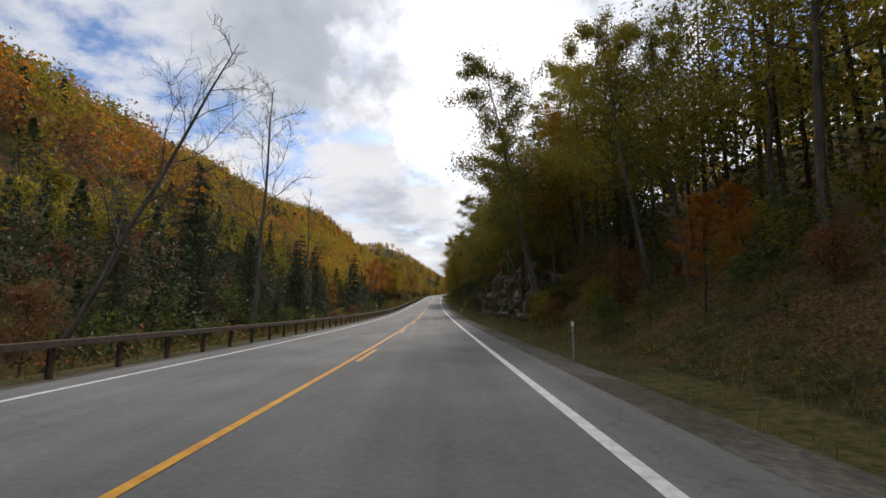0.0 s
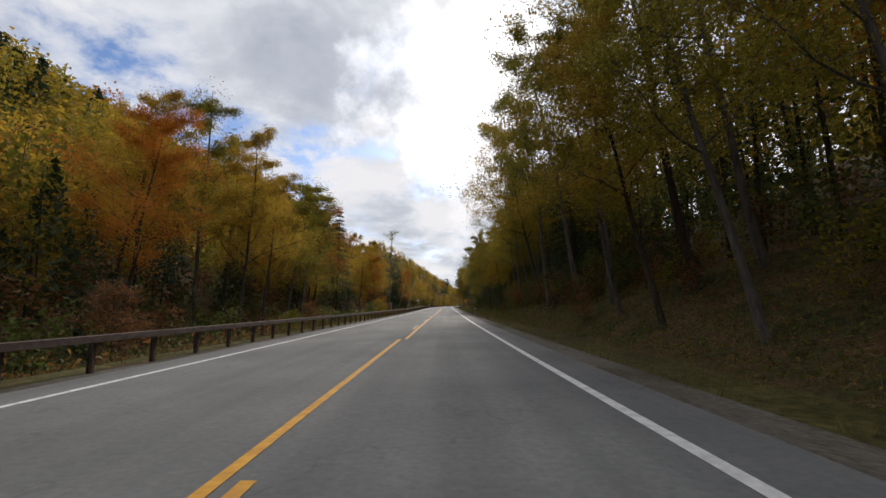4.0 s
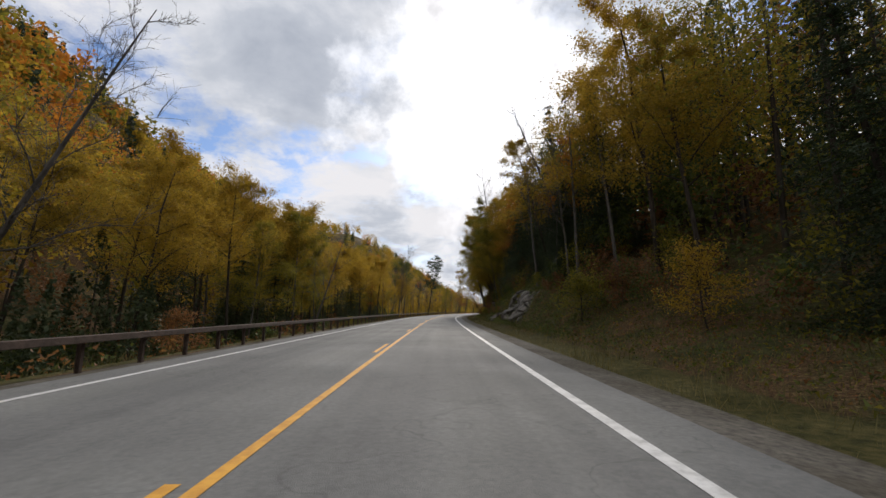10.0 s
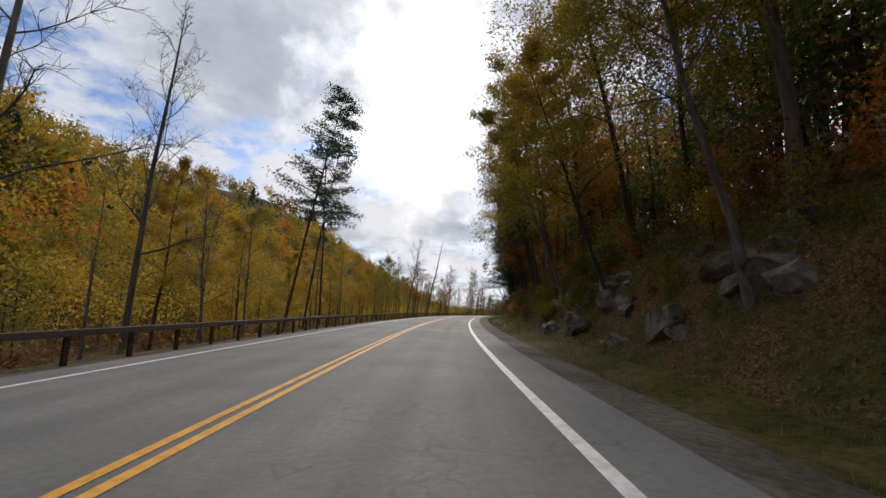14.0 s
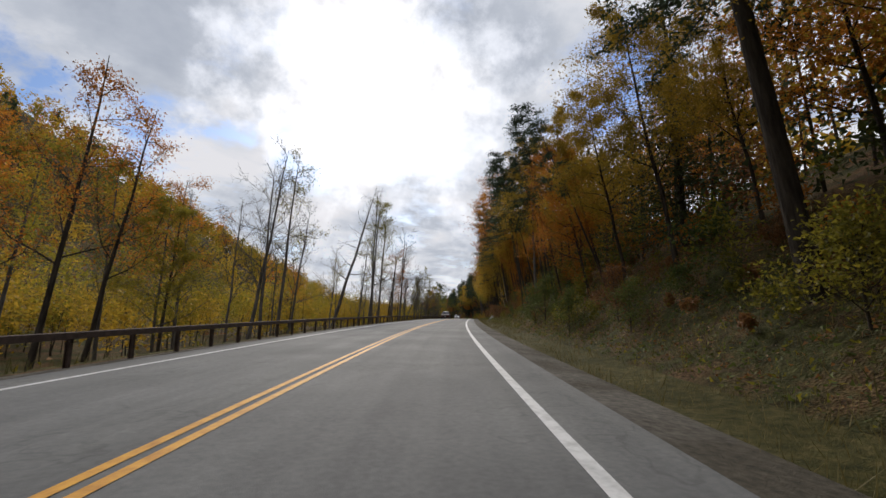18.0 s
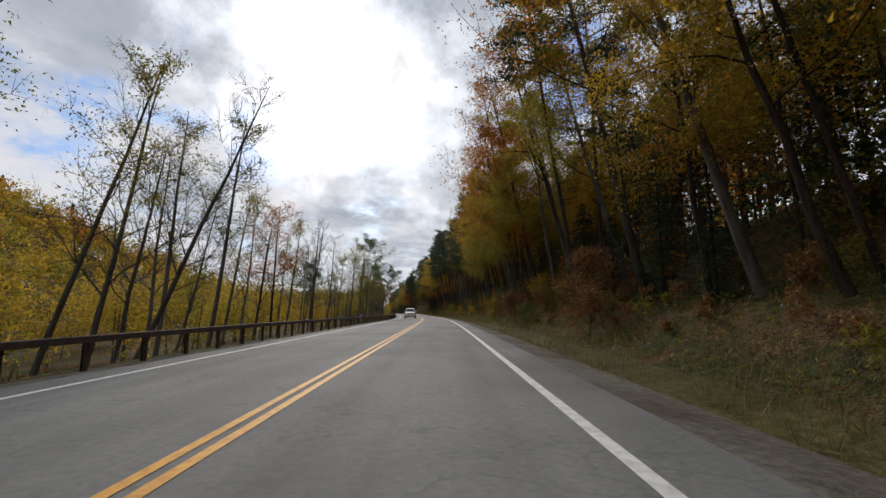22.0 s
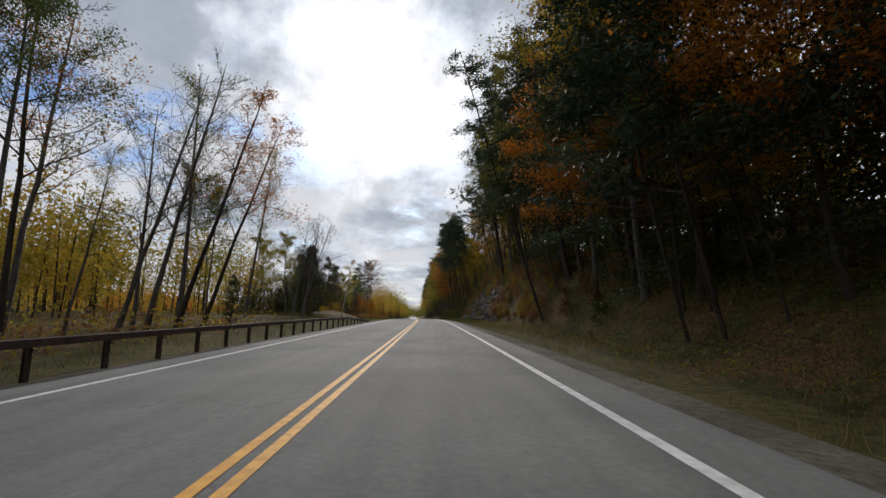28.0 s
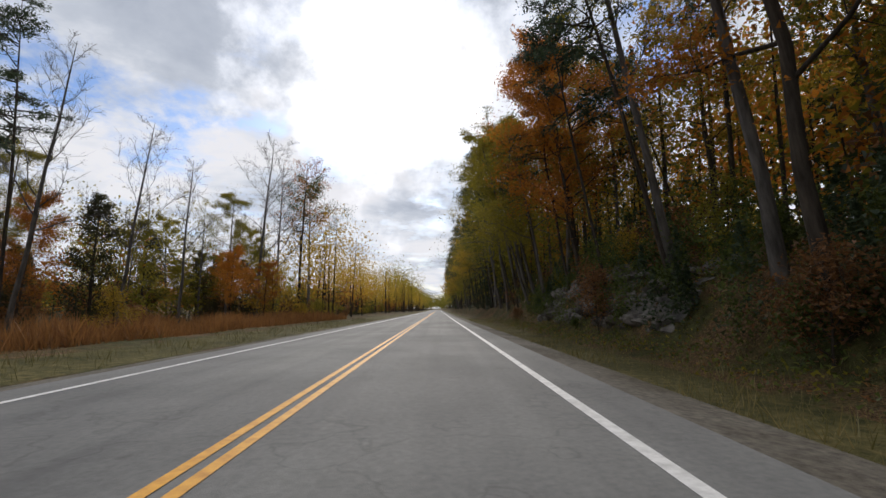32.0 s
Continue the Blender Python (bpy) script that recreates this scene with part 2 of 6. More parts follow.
wear_road(M_ASPHALT)
M_SHOULDER = noisy("shoulder_gravel", [(0.3, (0.08, 0.074, 0.064)), (0.7, (0.21, 0.19, 0.16))], 9.0, 0.95, 8.0, 0.5, 40.0, second=(0.5, (0.6, 0.58, 0.52), 1.0))
M_WHITE = noisy("white_road_paint", [(0.3, (0.45, 0.45, 0.44)), (0.6, (0.72, 0.72, 0.71))], 6.0, 0.7, 8.0)
M_YELLOW = noisy("yellow_road_paint", [(0.3, (0.5, 0.22, 0.02)), (0.6, (0.72, 0.36, 0.03))], 6.0, 0.7, 8.0)


def litter_ground(name):
    """Leaf litter: every leaf a cell of its own colour, with mossy and bare earth patches."""
    m, n, l, b = material(name, 0.95)
    geo = n.new("ShaderNodeNewGeometry")
    cells = []
    for size in (19.0, 33.0):
        v = n.new("ShaderNodeTexVoronoi")
        v.inputs["Scale"].default_value = size
        l.new(geo.outputs["Position"], v.inputs["Vector"])
        sep = n.new("ShaderNodeSeparateColor")
        l.new(v.outputs["Color"], sep.inputs[0])
        r = ramp_of(n.new("ShaderNodeValToRGB"), [(0.0, (0.03, 0.02, 0.011)), (0.3, (0.065, 0.038, 0.02)), (0.55, (0.11, 0.062, 0.03)), (0.78, (0.16, 0.095, 0.045)), (0.94, (0.22, 0.14, 0.06)), (1.0, (0.26, 0.20, 0.09))])
        l.new(sep.outputs[0], r.inputs[0])
        cells.append((r.outputs[0], v.outputs["Distance"]))
    pick = n.new("ShaderNodeTexNoise")
    pick.inputs["Scale"].default_value, pick.inputs["Detail"].default_value = 3.0, 6.0
    l.new(geo.outputs["Position"], pick.inputs["Vector"])
    mx = n.new("ShaderNodeMix")
    mx.data_type = "RGBA"
    l.new(pick.outputs["Fac"], mx.inputs["Factor"])
    l.new(cells[0][0], mx.inputs[6])
    l.new(cells[1][0], mx.inputs[7])
    moss = n.new("ShaderNodeTexNoise")
    moss.inputs["Scale"].default_value, moss.inputs["Detail"].default_value, moss.inputs["Roughness"].default_value = 0.45, 8.0, 0.65
    l.new(geo.outputs["Position"], moss.inputs["Vector"])
    where = ramp_of(n.new("ShaderNodeValToRGB"), [(0.43, (0, 0, 0)), (0.56, (0.85, 0.85, 0.85))])
    l.new(moss.outputs["Fac"], where.inputs[0])
    green = ramp_of(n.new("ShaderNodeValToRGB"), [(0.3, (0.015, 0.018, 0.006)), (0.55, (0.05, 0.058, 0.018)), (0.75, (0.10, 0.105, 0.035))])
    l.new(pick.outputs["Fac"], green.inputs[0])
    m2 = n.new("ShaderNodeMix")
    m2.data_type = "RGBA"
    l.new(where.outputs[0], m2.inputs["Factor"])
    l.new(mx.outputs[2], m2.inputs[6])
    l.new(green.outputs[0], m2.inputs[7])
    l.new(m2.outputs[2], b.inputs["Base Color"])
    bp = n.new("ShaderNodeBump")
    bp.inputs["Strength"].default_value, bp.inputs["Distance"].default_value = 0.8, 0.05
    l.new(cells[0][1], bp.inputs["Height"])
    l.new(bp.outputs[0], b.inputs["Normal"])
    return m


M_GROUND = litter_ground("leaf_litter")
M_TURF = noisy("rough_turf", [(0.3, (0.04, 0.042, 0.015)), (0.5, (0.10, 0.09, 0.032)), (0.7, (0.18, 0.14, 0.06))], 5.0, 0.95, 10.0, 0.9, 30.0, second=(0.5, (0.6, 0.62, 0.5), 1.0))
M_RAIL = noisy("weathered_steel", [(0.3, (0.045, 0.028, 0.02)), (0.7, (0.10, 0.065, 0.05))], 7.0, 0.8, 8.0, 0.3, 40.0, metal=0.2)
M_BARK = noisy("bark", [(0.3, (0.022, 0.018, 0.014)), (0.7, (0.085, 0.07, 0.055))], 7.0, 0.95, 8.0, 0.8, 20.0, stretch=(1, 1, 0.18))
M_PALE = noisy("pale_bark", [(0.3, (0.12, 0.11, 0.1)), (0.5, (0.36, 0.35, 0.32)), (0.75, (0.5, 0.48, 0.44))], 5.0, 0.85, 8.0, 0.4, 20.0, stretch=(1, 1, 0.4))
M_GREY = noisy("grey_bark", [(0.3, (0.05, 0.045, 0.04)), (0.7, (0.16, 0.145, 0.13))], 6.0, 0.95, 8.0, 0.7, 20.0, stretch=(1, 1, 0.2))
M_ROCK = noisy("rock", [(0.3, (0.032, 0.030, 0.028)), (0.45, (0.11, 0.103, 0.093)), (0.6, (0.19, 0.175, 0.158)), (0.75, (0.34, 0.325, 0.30))], 2.4, 0.85, 12.0, 1.0, 8.0, second=(0.6, (0.5, 0.44, 0.36), 1.0))
M_SLAB = noisy("bare_rock_slab", [(0.3, (0.07, 0.066, 0.06)), (0.5, (0.17, 0.16, 0.145)), (0.7, (0.28, 0.265, 0.24))], 1.6, 0.9, 12.0, 0.7, 8.0, second=(0.7, (0.6, 0.55, 0.48), 1.0))
M_BOULDER = noisy("pale_boulder", [(0.3, (0.14, 0.14, 0.13)), (0.5, (0.32, 0.315, 0.29)), (0.7, (0.48, 0.47, 0.44))], 2.0, 0.9, 12.0, 0.9, 9.0, second=(0.9, (0.6, 0.6, 0.5), 1.0))
L_GOLD = leafy("gold_leaves", [(0.0, (0.18, 0.135, 0.02)), (0.5, (0.39, 0.255, 0.028)), (1.0, (0.58, 0.37, 0.045))], 0.62)
L_ORANGE = leafy("orange_leaves", [(0.0, (0.22, 0.09, 0.018)), (0.5, (0.46, 0.17, 0.022)), (1.0, (0.62, 0.27, 0.035))], 0.58)
L_OLIVE = leafy("yellow_green_leaves", [(0.0, (0.075, 0.085, 0.015)), (0.5, (0.21, 0.185, 0.025)), (1.0, (0.40, 0.31, 0.035))], 0.58)
L_GREEN = leafy("green_leaves", [(0.0, (0.035, 0.055, 0.015)), (0.5, (0.085, 0.11, 0.025)), (1.0, (0.17, 0.19, 0.04))], 0.4)
L_NEEDLE = leafy("needles", [(0.0, (0.022, 0.036, 0.018)), (0.5, (0.045, 0.066, 0.03)), (1.0, (0.085, 0.105, 0.045))], 0.25)
L_PINE = leafy("pine_needles", [(0.0, (0.02, 0.035, 0.02)), (0.5, (0.045, 0.07, 0.035)), (1.0, (0.08, 0.105, 0.05))], 0.2)
L_CEDAR = leafy("cedar_sprays", [(0.0, (0.022, 0.026, 0.012)), (0.5, (0.055, 0.055, 0.022)), (1.0, (0.12, 0.095, 0.035))], 0.25)
L_RUST = leafy("rusty_leaves", [(0.0, (0.08, 0.042, 0.02)), (0.5, (0.20, 0.092, 0.034)), (1.0, (0.34, 0.17, 0.055))], 0.4)
L_GRASS = leafy("grass_blades", [(0.0, (0.05, 0.058, 0.016)), (0.5, (0.115, 0.108, 0.034)), (1.0, (0.25, 0.195, 0.08))], 0.25)

# ================= tools for building =================
rng = np.random.default_rng(7)


def mesh_of(name, verts, faces, mat, smooth=False):
    me = bpy.data.meshes.new(name)
    me.from_pydata([tuple(map(float, v)) for v in verts], [], faces)
    me.materials.append(mat)
    if smooth:
        me.shade_smooth()
    me.update()
    return me


def part(name, me, parent=None, label=""):
    ob = new(name, me)
    ob.parent = parent
    if label:
        ob["label"] = label
    return ob


def bm_mesh(name, bm, mat, smooth=False):
    me = bpy.data.meshes.new(name)
    bm.to_mesh(me)
    bm.free()
    me.materials.append(mat)
    if smooth:
        me.shade_smooth()
    return me


def box_bm(bm, size, centre=(0, 0, 0), bevel=0.0):
    r = bmesh.ops.create_cube(bm, size=1.0, matrix=Matrix.Translation(centre) @ Matrix.Diagonal((*size, 1)))
    if bevel:
        edges = list({e for v in r["verts"] for e in v.link_edges})
        bmesh.ops.bevel(bm, geom=edges, offset=bevel, segments=1, affect="EDGES")
    return bm


def tube(points, radii, sides):
    """Vertices and faces of a tube along the points."""
    pts = [Vector(p) for p in points]
    verts, faces = [], []
    for i, p in enumerate(pts):
        d = (pts[min(i + 1, len(pts) - 1)] - pts[max(i - 1, 0)]).normalized()
        a = d.cross(Vector((0.37, 0.91, 0.13))).normalized()
        b = d.cross(a)
        for k in range(sides):
            w = 2 * math.pi * k / sides
            verts.append(p + (a * math.cos(w) + b * math.sin(w)) * radii[i])
    for i in range(len(pts) - 1):
        for k in range(sides):
            k2 = (k + 1) % sides
            faces.append((i * sides + k, i * sides + k2, (i + 1) * sides + k2, (i + 1) * sides + k))
    return verts, faces


class Heap:
    """Gathers the pieces of one mesh."""

    def __init__(self):
        self.v, self.f = [], []

    def add(self, verts, faces):
        o = len(self.v)
        self.v.extend(verts)
        self.f.extend(tuple(i + o for i in f) for f in faces)

    def mesh(self, name, mat, smooth=False):
        return mesh_of(name, self.v, self.f, mat, smooth)


def leaves_mesh(name, centres, size, mat, r, flat=0.0, stretch=1.6):
    """A crown of separate leaf blades, a pointed blade each, at the centres (n x 3)."""
    n = len(centres)
    a = r.normal(size=(n, 3))
    a[:, 2] *= (1 - flat)
    a /= np.linalg.norm(a, axis=1)[:, None]
    b = r.normal(size=(n, 3))
    b[:, 2] *= (1 - flat)
    b -= a * (a * b).sum(1)[:, None]
    b /= np.linalg.norm(b, axis=1)[:, None]
    sz = size * r.uniform(0.6, 1.3, n)[:, None]
    v = np.stack([centres - a * sz * stretch / 2 + b * sz * 0.45, centres - a * sz * stretch / 2 - b * sz * 0.45, centres + a * sz * stretch / 2], 1).reshape(-1, 3)
    me = bpy.data.meshes.new(name)
    me.vertices.add(3 * n)
    me.vertices.foreach_set("co", v.astype(np.float32).ravel())
    me.loops.add(3 * n)
    me.loops.foreach_set("vertex_index", np.arange(3 * n, dtype=np.int32))
    me.polygons.add(n)
    me.polygons.foreach_set("loop_start", np.arange(0, 3 * n, 3, dtype=np.int32))
    me.polygons.foreach_set("loop_total", np.full(n, 3, np.int32))
    me.materials.append(mat)
    me.update(calc_edges=True)
    return me

# ================= ground =================
RIGHT_EDGE, LEFT_EDGE = 4.4, -4.9      # edges of the paving
RAIL_U = -5.25


def T(*rows):
    """A table along the road: (seconds of the drive, value) pairs, read in metres."""
    return [r[0] * V for r in rows], [r[1] for r in rows]


BANK_SLOPE = T((-20, 0.62), (0, 0.62), (8, 0.6), (9, 0.36), (10.6, 0.38), (11.2, 0.7), (12, 0.8), (16, 0.75), (20, 0.7), (24, 0.5), (27, 0.5), (29, 0.35), (33, 0.3), (40, 0.25), (120, 0.25))
BANK_TOP = T((-20, 26), (0, 26), (8, 22), (16, 28), (20, 26), (24, 18), (28, 14), (33, 9), (40, 8), (120, 8))
BANK_FOOT = T((-20, 8.0), (5, 8.0), (8, 10.0), (9.5, 9.5), (10.5, 8.0), (13, 7.6), (20, 7.8), (28, 8.5), (33, 8.5), (120, 9))
RIVER_DROP = T((-20, -1.2), (5, -1.2), (9, -2.0), (12, -2.5), (16, -3.2), (24, -3.5), (27.5, -2.5), (28.6, 0.3), (29.6, 0.9), (31, 0.1), (120, 0.0))
HILL_FOOT = T((-20, 10), (0, 11), (5, 12), (9, 13), (11, 18), (13, 24), (16, 34), (19, 42), (23, 48), (27, 44), (29, 50), (31, 110), (34, 160), (120, 220))
HILL_RIDGE = T((-20, 95), (13, 95), (15, 112), (17, 140), (28, 140), (32, 200), (120, 260))
HILL_TOP = T((-20, 48), (0, 48), (6, 50), (9.5, 51), (11, 57), (12, 61), (13.2, 63), (14.3, 56), (15, 58), (16.6, 67), (18.9, 57), (21.1, 66), (22.3, 70), (24.5, 54), (26.8, 41), (28, 33), (30.2, 22), (32.5, 26), (35, 22), (50, 12), (120, 10))


CUT = T((-20, 0), (1.2, 0), (1.4, 3.2), (2.2, 3.0), (2.4, 0.6), (2.7, 0.6), (2.9, 2.0), (3.3, 1.6), (3.6, 0), (10.6, 0), (11.3, 1.6), (12.1, 1.4), (12.5, 0.6), (14.0, 0.8), (14.6, 1.2), (15.4, 0), (28.4, 0.5), (29.3, 3.2), (30.5, 5.3), (31.1, 2.4), (32.2, 1.5), (32.9, 2.0), (34, 1.0), (120, 1.0))


def smooth(a):
    a = np.clip(a, 0, 1)
    return a * a * (3 - 2 * a)


def wave(s, u, size, seed):
    """Gentle unevenness, a sum of sines."""
    r = np.random.default_rng(seed)
    out = 0
    for k in range(6):
        a, f, p = r.uniform(0, math.pi), r.uniform(0.6, 2.2) / size, r.uniform(0, 6.28)
        out = out + np.sin((s * math.cos(a) + u * math.sin(a)) * f * 6.28 + p)
    return out / 6


def ground_z(s, u):
    s, u = np.asarray(s, float), np.asarray(u, float)
    z = road_z(s)
    # right side
    foot, slope, top = (np.interp(s, *t) for t in (BANK_FOOT, BANK_SLOPE, BANK_TOP))
    d = np.maximum(u - foot, 0)
    ditch = -0.11 - 0.24 * np.sin(np.clip((u - RIGHT_EDGE) / np.maximum(foot - RIGHT_EDGE, 1), 0, 1) * math.pi)
    rise = top * (1 - np.exp(-d * slope / top)) * (1 + 0.25 * smooth((u - 40) / 200))
    rise = rise + smooth(d / 6) * (wave(s, u, 22, 3) * 1.6 + wave(s, u, 7, 4) * 0.5)
    rise = rise + np.interp(s, *CUT) * smooth((u - foot) / 2.0)
    right = ditch + rise
    # left side
    drop, hf, hr, ht = (np.interp(s, *t) for t in (RIVER_DROP, HILL_FOOT, HILL_RIDGE, HILL_TOP))
    e = -u
    flat = -0.10 + drop * smooth((e - 5.6) / 6.5) + smooth((e - 9) / 6) * wave(s, u, 18, 5) * 0.35
    up = np.maximum(e - hf, 0) / np.maximum(hr - hf, 1)
    hill = ht * (0.75 * np.clip(up, 0, 1) + 0.25 * smooth(up)) + np.maximum(up - 1, 0) * 3.0
    hill = hill + smooth(up * 3) * (wave(s, u, 60, 6) * 3.0 + wave(s, u, 20, 8) * 1.0)
    left = flat + hill
    # the roadway lies a little above the sheet
    base = np.where(u > RIGHT_EDGE, right, np.where(u < LEFT_EDGE, left, -0.2))
    far = smooth((np.abs(u) - 350) / 500)
    return z + base * (1 - 0.6 * far)


def place(s, u, lift=0.0):
    x, y = plan(s, u)
    return Vector((float(x), float(y), float(ground_z(s, u)) + lift))


def sheet(name, ss, uu, zfun, mat, lift=0.0, smooth_it=True):
    S, U = np.meshgrid(ss, uu, indexing="ij")
    X, Y = plan(S, U)
    Z = zfun(S, U) + lift
    co = np.stack([X, Y, Z], -1).reshape(-1, 3).astype(np.float32)
    a, b = len(ss), len(uu)
    i = np.arange(a * b).reshape(a, b)
    q = np.stack([i[:-1, :-1], i[:-1, 1:], i[1:, 1:], i[1:, :-1]], -1).reshape(-1, 4)
    me = bpy.data.meshes.new(name)
    me.vertices.add(len(co))
    me.vertices.foreach_set("co", co.ravel())
    me.loops.add(q.size)
    me.loops.foreach_set("vertex_index", q[:, ::-1].astype(np.int32).ravel())
    me.polygons.add(len(q))
    me.polygons.foreach_set("loop_start", np.arange(0, q.size, 4, dtype=np.int32))
    me.polygons.foreach_set("loop_total", np.full(len(q), 4, np.int32))
    me.materials.append(mat)
    me.update(calc_edges=True)
    uv = me.uv_layers.new(name="across")
    su = np.stack([U, S], -1).reshape(-1, 2)[q[:, ::-1].ravel()]
    uv.data.foreach_set("uv", su.astype(np.float32).ravel())
    if smooth_it:
        me.shade_smooth()
    return new(name, me)


END = 32 * V
ss = np.concatenate([np.linspace(-600, -60, 12), np.arange(-40, END + 260, 2.5), np.linspace(END + 275, 3000, 40)])
uu = np.concatenate([[-2500, -1400, -800, -500, -380], np.arange(-300, -120, 12), np.arange(-120, -40, 5), np.arange(-40, -12, 2), np.arange(-12, -5.1, 0.7), [-4.95, -4.85],
                     [4.35, 4.45, 4.8], np.arange(5.2, 14, 0.7), np.arange(14, 40, 2), np.arange(40, 120, 6), np.arange(120, 300, 20), [380, 500, 800, 1400, 2500]])
ground = sheet("ground", ss, uu, ground_z, M_GROUND)
tagged(ground, "uneven forest ground covered with brown leaf litter", "ground", kind="structure")


def crown_z(s, u):
    return road_z(s) + 0.0 * u - 0.012 * np.abs(u)


rs = np.concatenate([np.arange(-40, END + 260, 2.0), np.linspace(END + 275, 1500, 30)])
road = sheet("road", rs, np.array([LEFT_EDGE, -4, -2, 0, 2, 3.6, RIGHT_EDGE]), crown_z, M_ASPHALT)
tagged(road, "worn grey two-lane asphalt road with patched surface", "road", kind="structure")
turf_r = sheet("verge_turf_right", rs, np.array([5.2, 5.6, 6.2, 6.9, 7.6]), lambda s, u: ground_z(s, u) + 0.02 - 0.05 * (np.abs(u - 6.4) > 1.1), M_TURF)
tagged(turf_r, "rough tan and green turf on the verge", "verge", kind="structure")
turf_l = sheet("verge_turf_left", rs, np.array([-9.4, -8.6, -7.6, -6.6, -5.9, -5.4]), lambda s, u: ground_z(s, u) + 0.02 - 0.05 * (np.abs(u + 7.4) > 1.9), M_TURF)
tagged(turf_l, "rough tan and green turf behind the guard rail", "verge", kind="structure")
verge_l = sheet("verge_gravel_left", rs, np.array([-5.5, -5.2, LEFT_EDGE]), lambda s, u: road_z(s) - 0.064 - 0.06 * (-u + LEFT_EDGE), M_SHOULDER)
tagged(verge_l, "pale gravel strip under the guard rail", "shoulder", kind="structure")
verge_r = sheet("verge_gravel", rs, np.array([RIGHT_EDGE, 4.7, 5.1, 5.4]), lambda s, u: road_z(s) - 0.062 - 0.10 * (u - RIGHT_EDGE), M_SHOULDER)
tagged(verge_r, "grey gravel strip along the paving", "shoulder", kind="structure")


def stripe(name, s0, s1, u, width, mat, label):
    k = max(2, int((s1 - s0) / 2) + 1)
    ob = sheet(name, np.linspace(s0, s1, k), np.array([u - width / 2, u + width / 2]), crown_z, mat, 0.006)
    return tagged(ob, label, "road marking", kind="structure")


stripe("edge_line_right", -40, END + 400, 3.47, 0.15, M_WHITE, "solid white edge line painted on asphalt")
stripe("edge_line_left", -40, END + 400, -4.0, 0.13, M_WHITE, "solid white edge line painted on asphalt")
SWAP, DOUBLE = 4.6 * V, 356.6
stripe("centre_line_left", -40, SWAP, -0.105, 0.11, M_YELLOW, "solid yellow middle line painted on asphalt")
stripe("centre_line_right", SWAP, END + 400, 0.105, 0.11, M_YELLOW, "solid yellow middle line painted on asphalt")
stripe("centre_line_left_far", DOUBLE, END + 400, -0.105, 0.11, M_YELLOW, "solid yellow middle line painted on asphalt")
for first, gap, last in ((-13.6, 11.97, SWAP - 4), (128.7, 12.4, DOUBLE - 5)):
    for a in np.arange(first, last, gap):
        stripe("centre_dash", a, a + 3.05, 0.105 if a < SWAP else -0.105, 0.11, M_YELLOW, "yellow dash of the middle line")

# ================= guard rail =================
RAIL_END = 29.9 * V
rail = new("guardrail")
tagged(rail, "rusty brown steel box-beam guard rail on short posts", "guardrail")
rr = np.arange(-30, RAIL_END, 2.0)
heap = Heap()
cs = [(-0.07, 0.555), (-0.07, 0.675), (-0.06, 0.685), (0.06, 0.685), (0.07, 0.675), (0.07, 0.555), (0.06, 0.545), (-0.06, 0.545)]
verts, faces = [], []
for i, s in enumerate(rr):
    for du, dz in cs:
        x, y = plan(s, RAIL_U + du)
        verts.append((float(x), float(y), float(road_z(s)) + dz - 0.05 - (0.0 if s < RAIL_END - 14 else 0.04 * (s - RAIL_END + 14))))
    if i:
        for a in range(8):
            b = (a + 1) % 8
            faces.append(((i - 1) * 8 + a, (i - 1) * 8 + b, i * 8 + b, i * 8 + a))
faces.append(tuple(range(7, -1, -1)))
faces.append(tuple(len(verts) - 8 + a for a in range(8)))
part("beam", mesh_of("beam", verts, faces, M_RAIL), rail)
bm = bmesh.new()
for du in (-0.045, 0.045):
    box_bm(bm, (0.012, 0.075, 1.17), (du, 0, -0.02))
box_bm(bm, (0.09, 0.01, 1.17), (0, 0, -0.02))
box_bm(bm, (0.14, 0.09, 0.02), (0.06, 0, 0.5))
post_me = bm_mesh("post", bm, M_RAIL)
rest = Heap()
for i, s in enumerate(np.arange(-28, RAIL_END - 3, 1.83)):
    x, y = plan(s, RAIL_U - 0.1)
    m = pose(float(x), float(y), float(road_z(s)) - 0.07, 0, 0, -math.degrees(float(heading(s))) + float(rng.normal(0, 2)))
    if i < 300:
        o = part("post", post_me, rail)
        o.matrix_basis = m
    else:
        rest.add([m @ v.co for v in post_me.vertices], [tuple(p.vertices) for p in post_me.polygons])
tagged(part("post_row", rest.mesh("post_row", M_RAIL), rail, "row of rusty steel posts"), kind="stuff")

# ================= trees =================


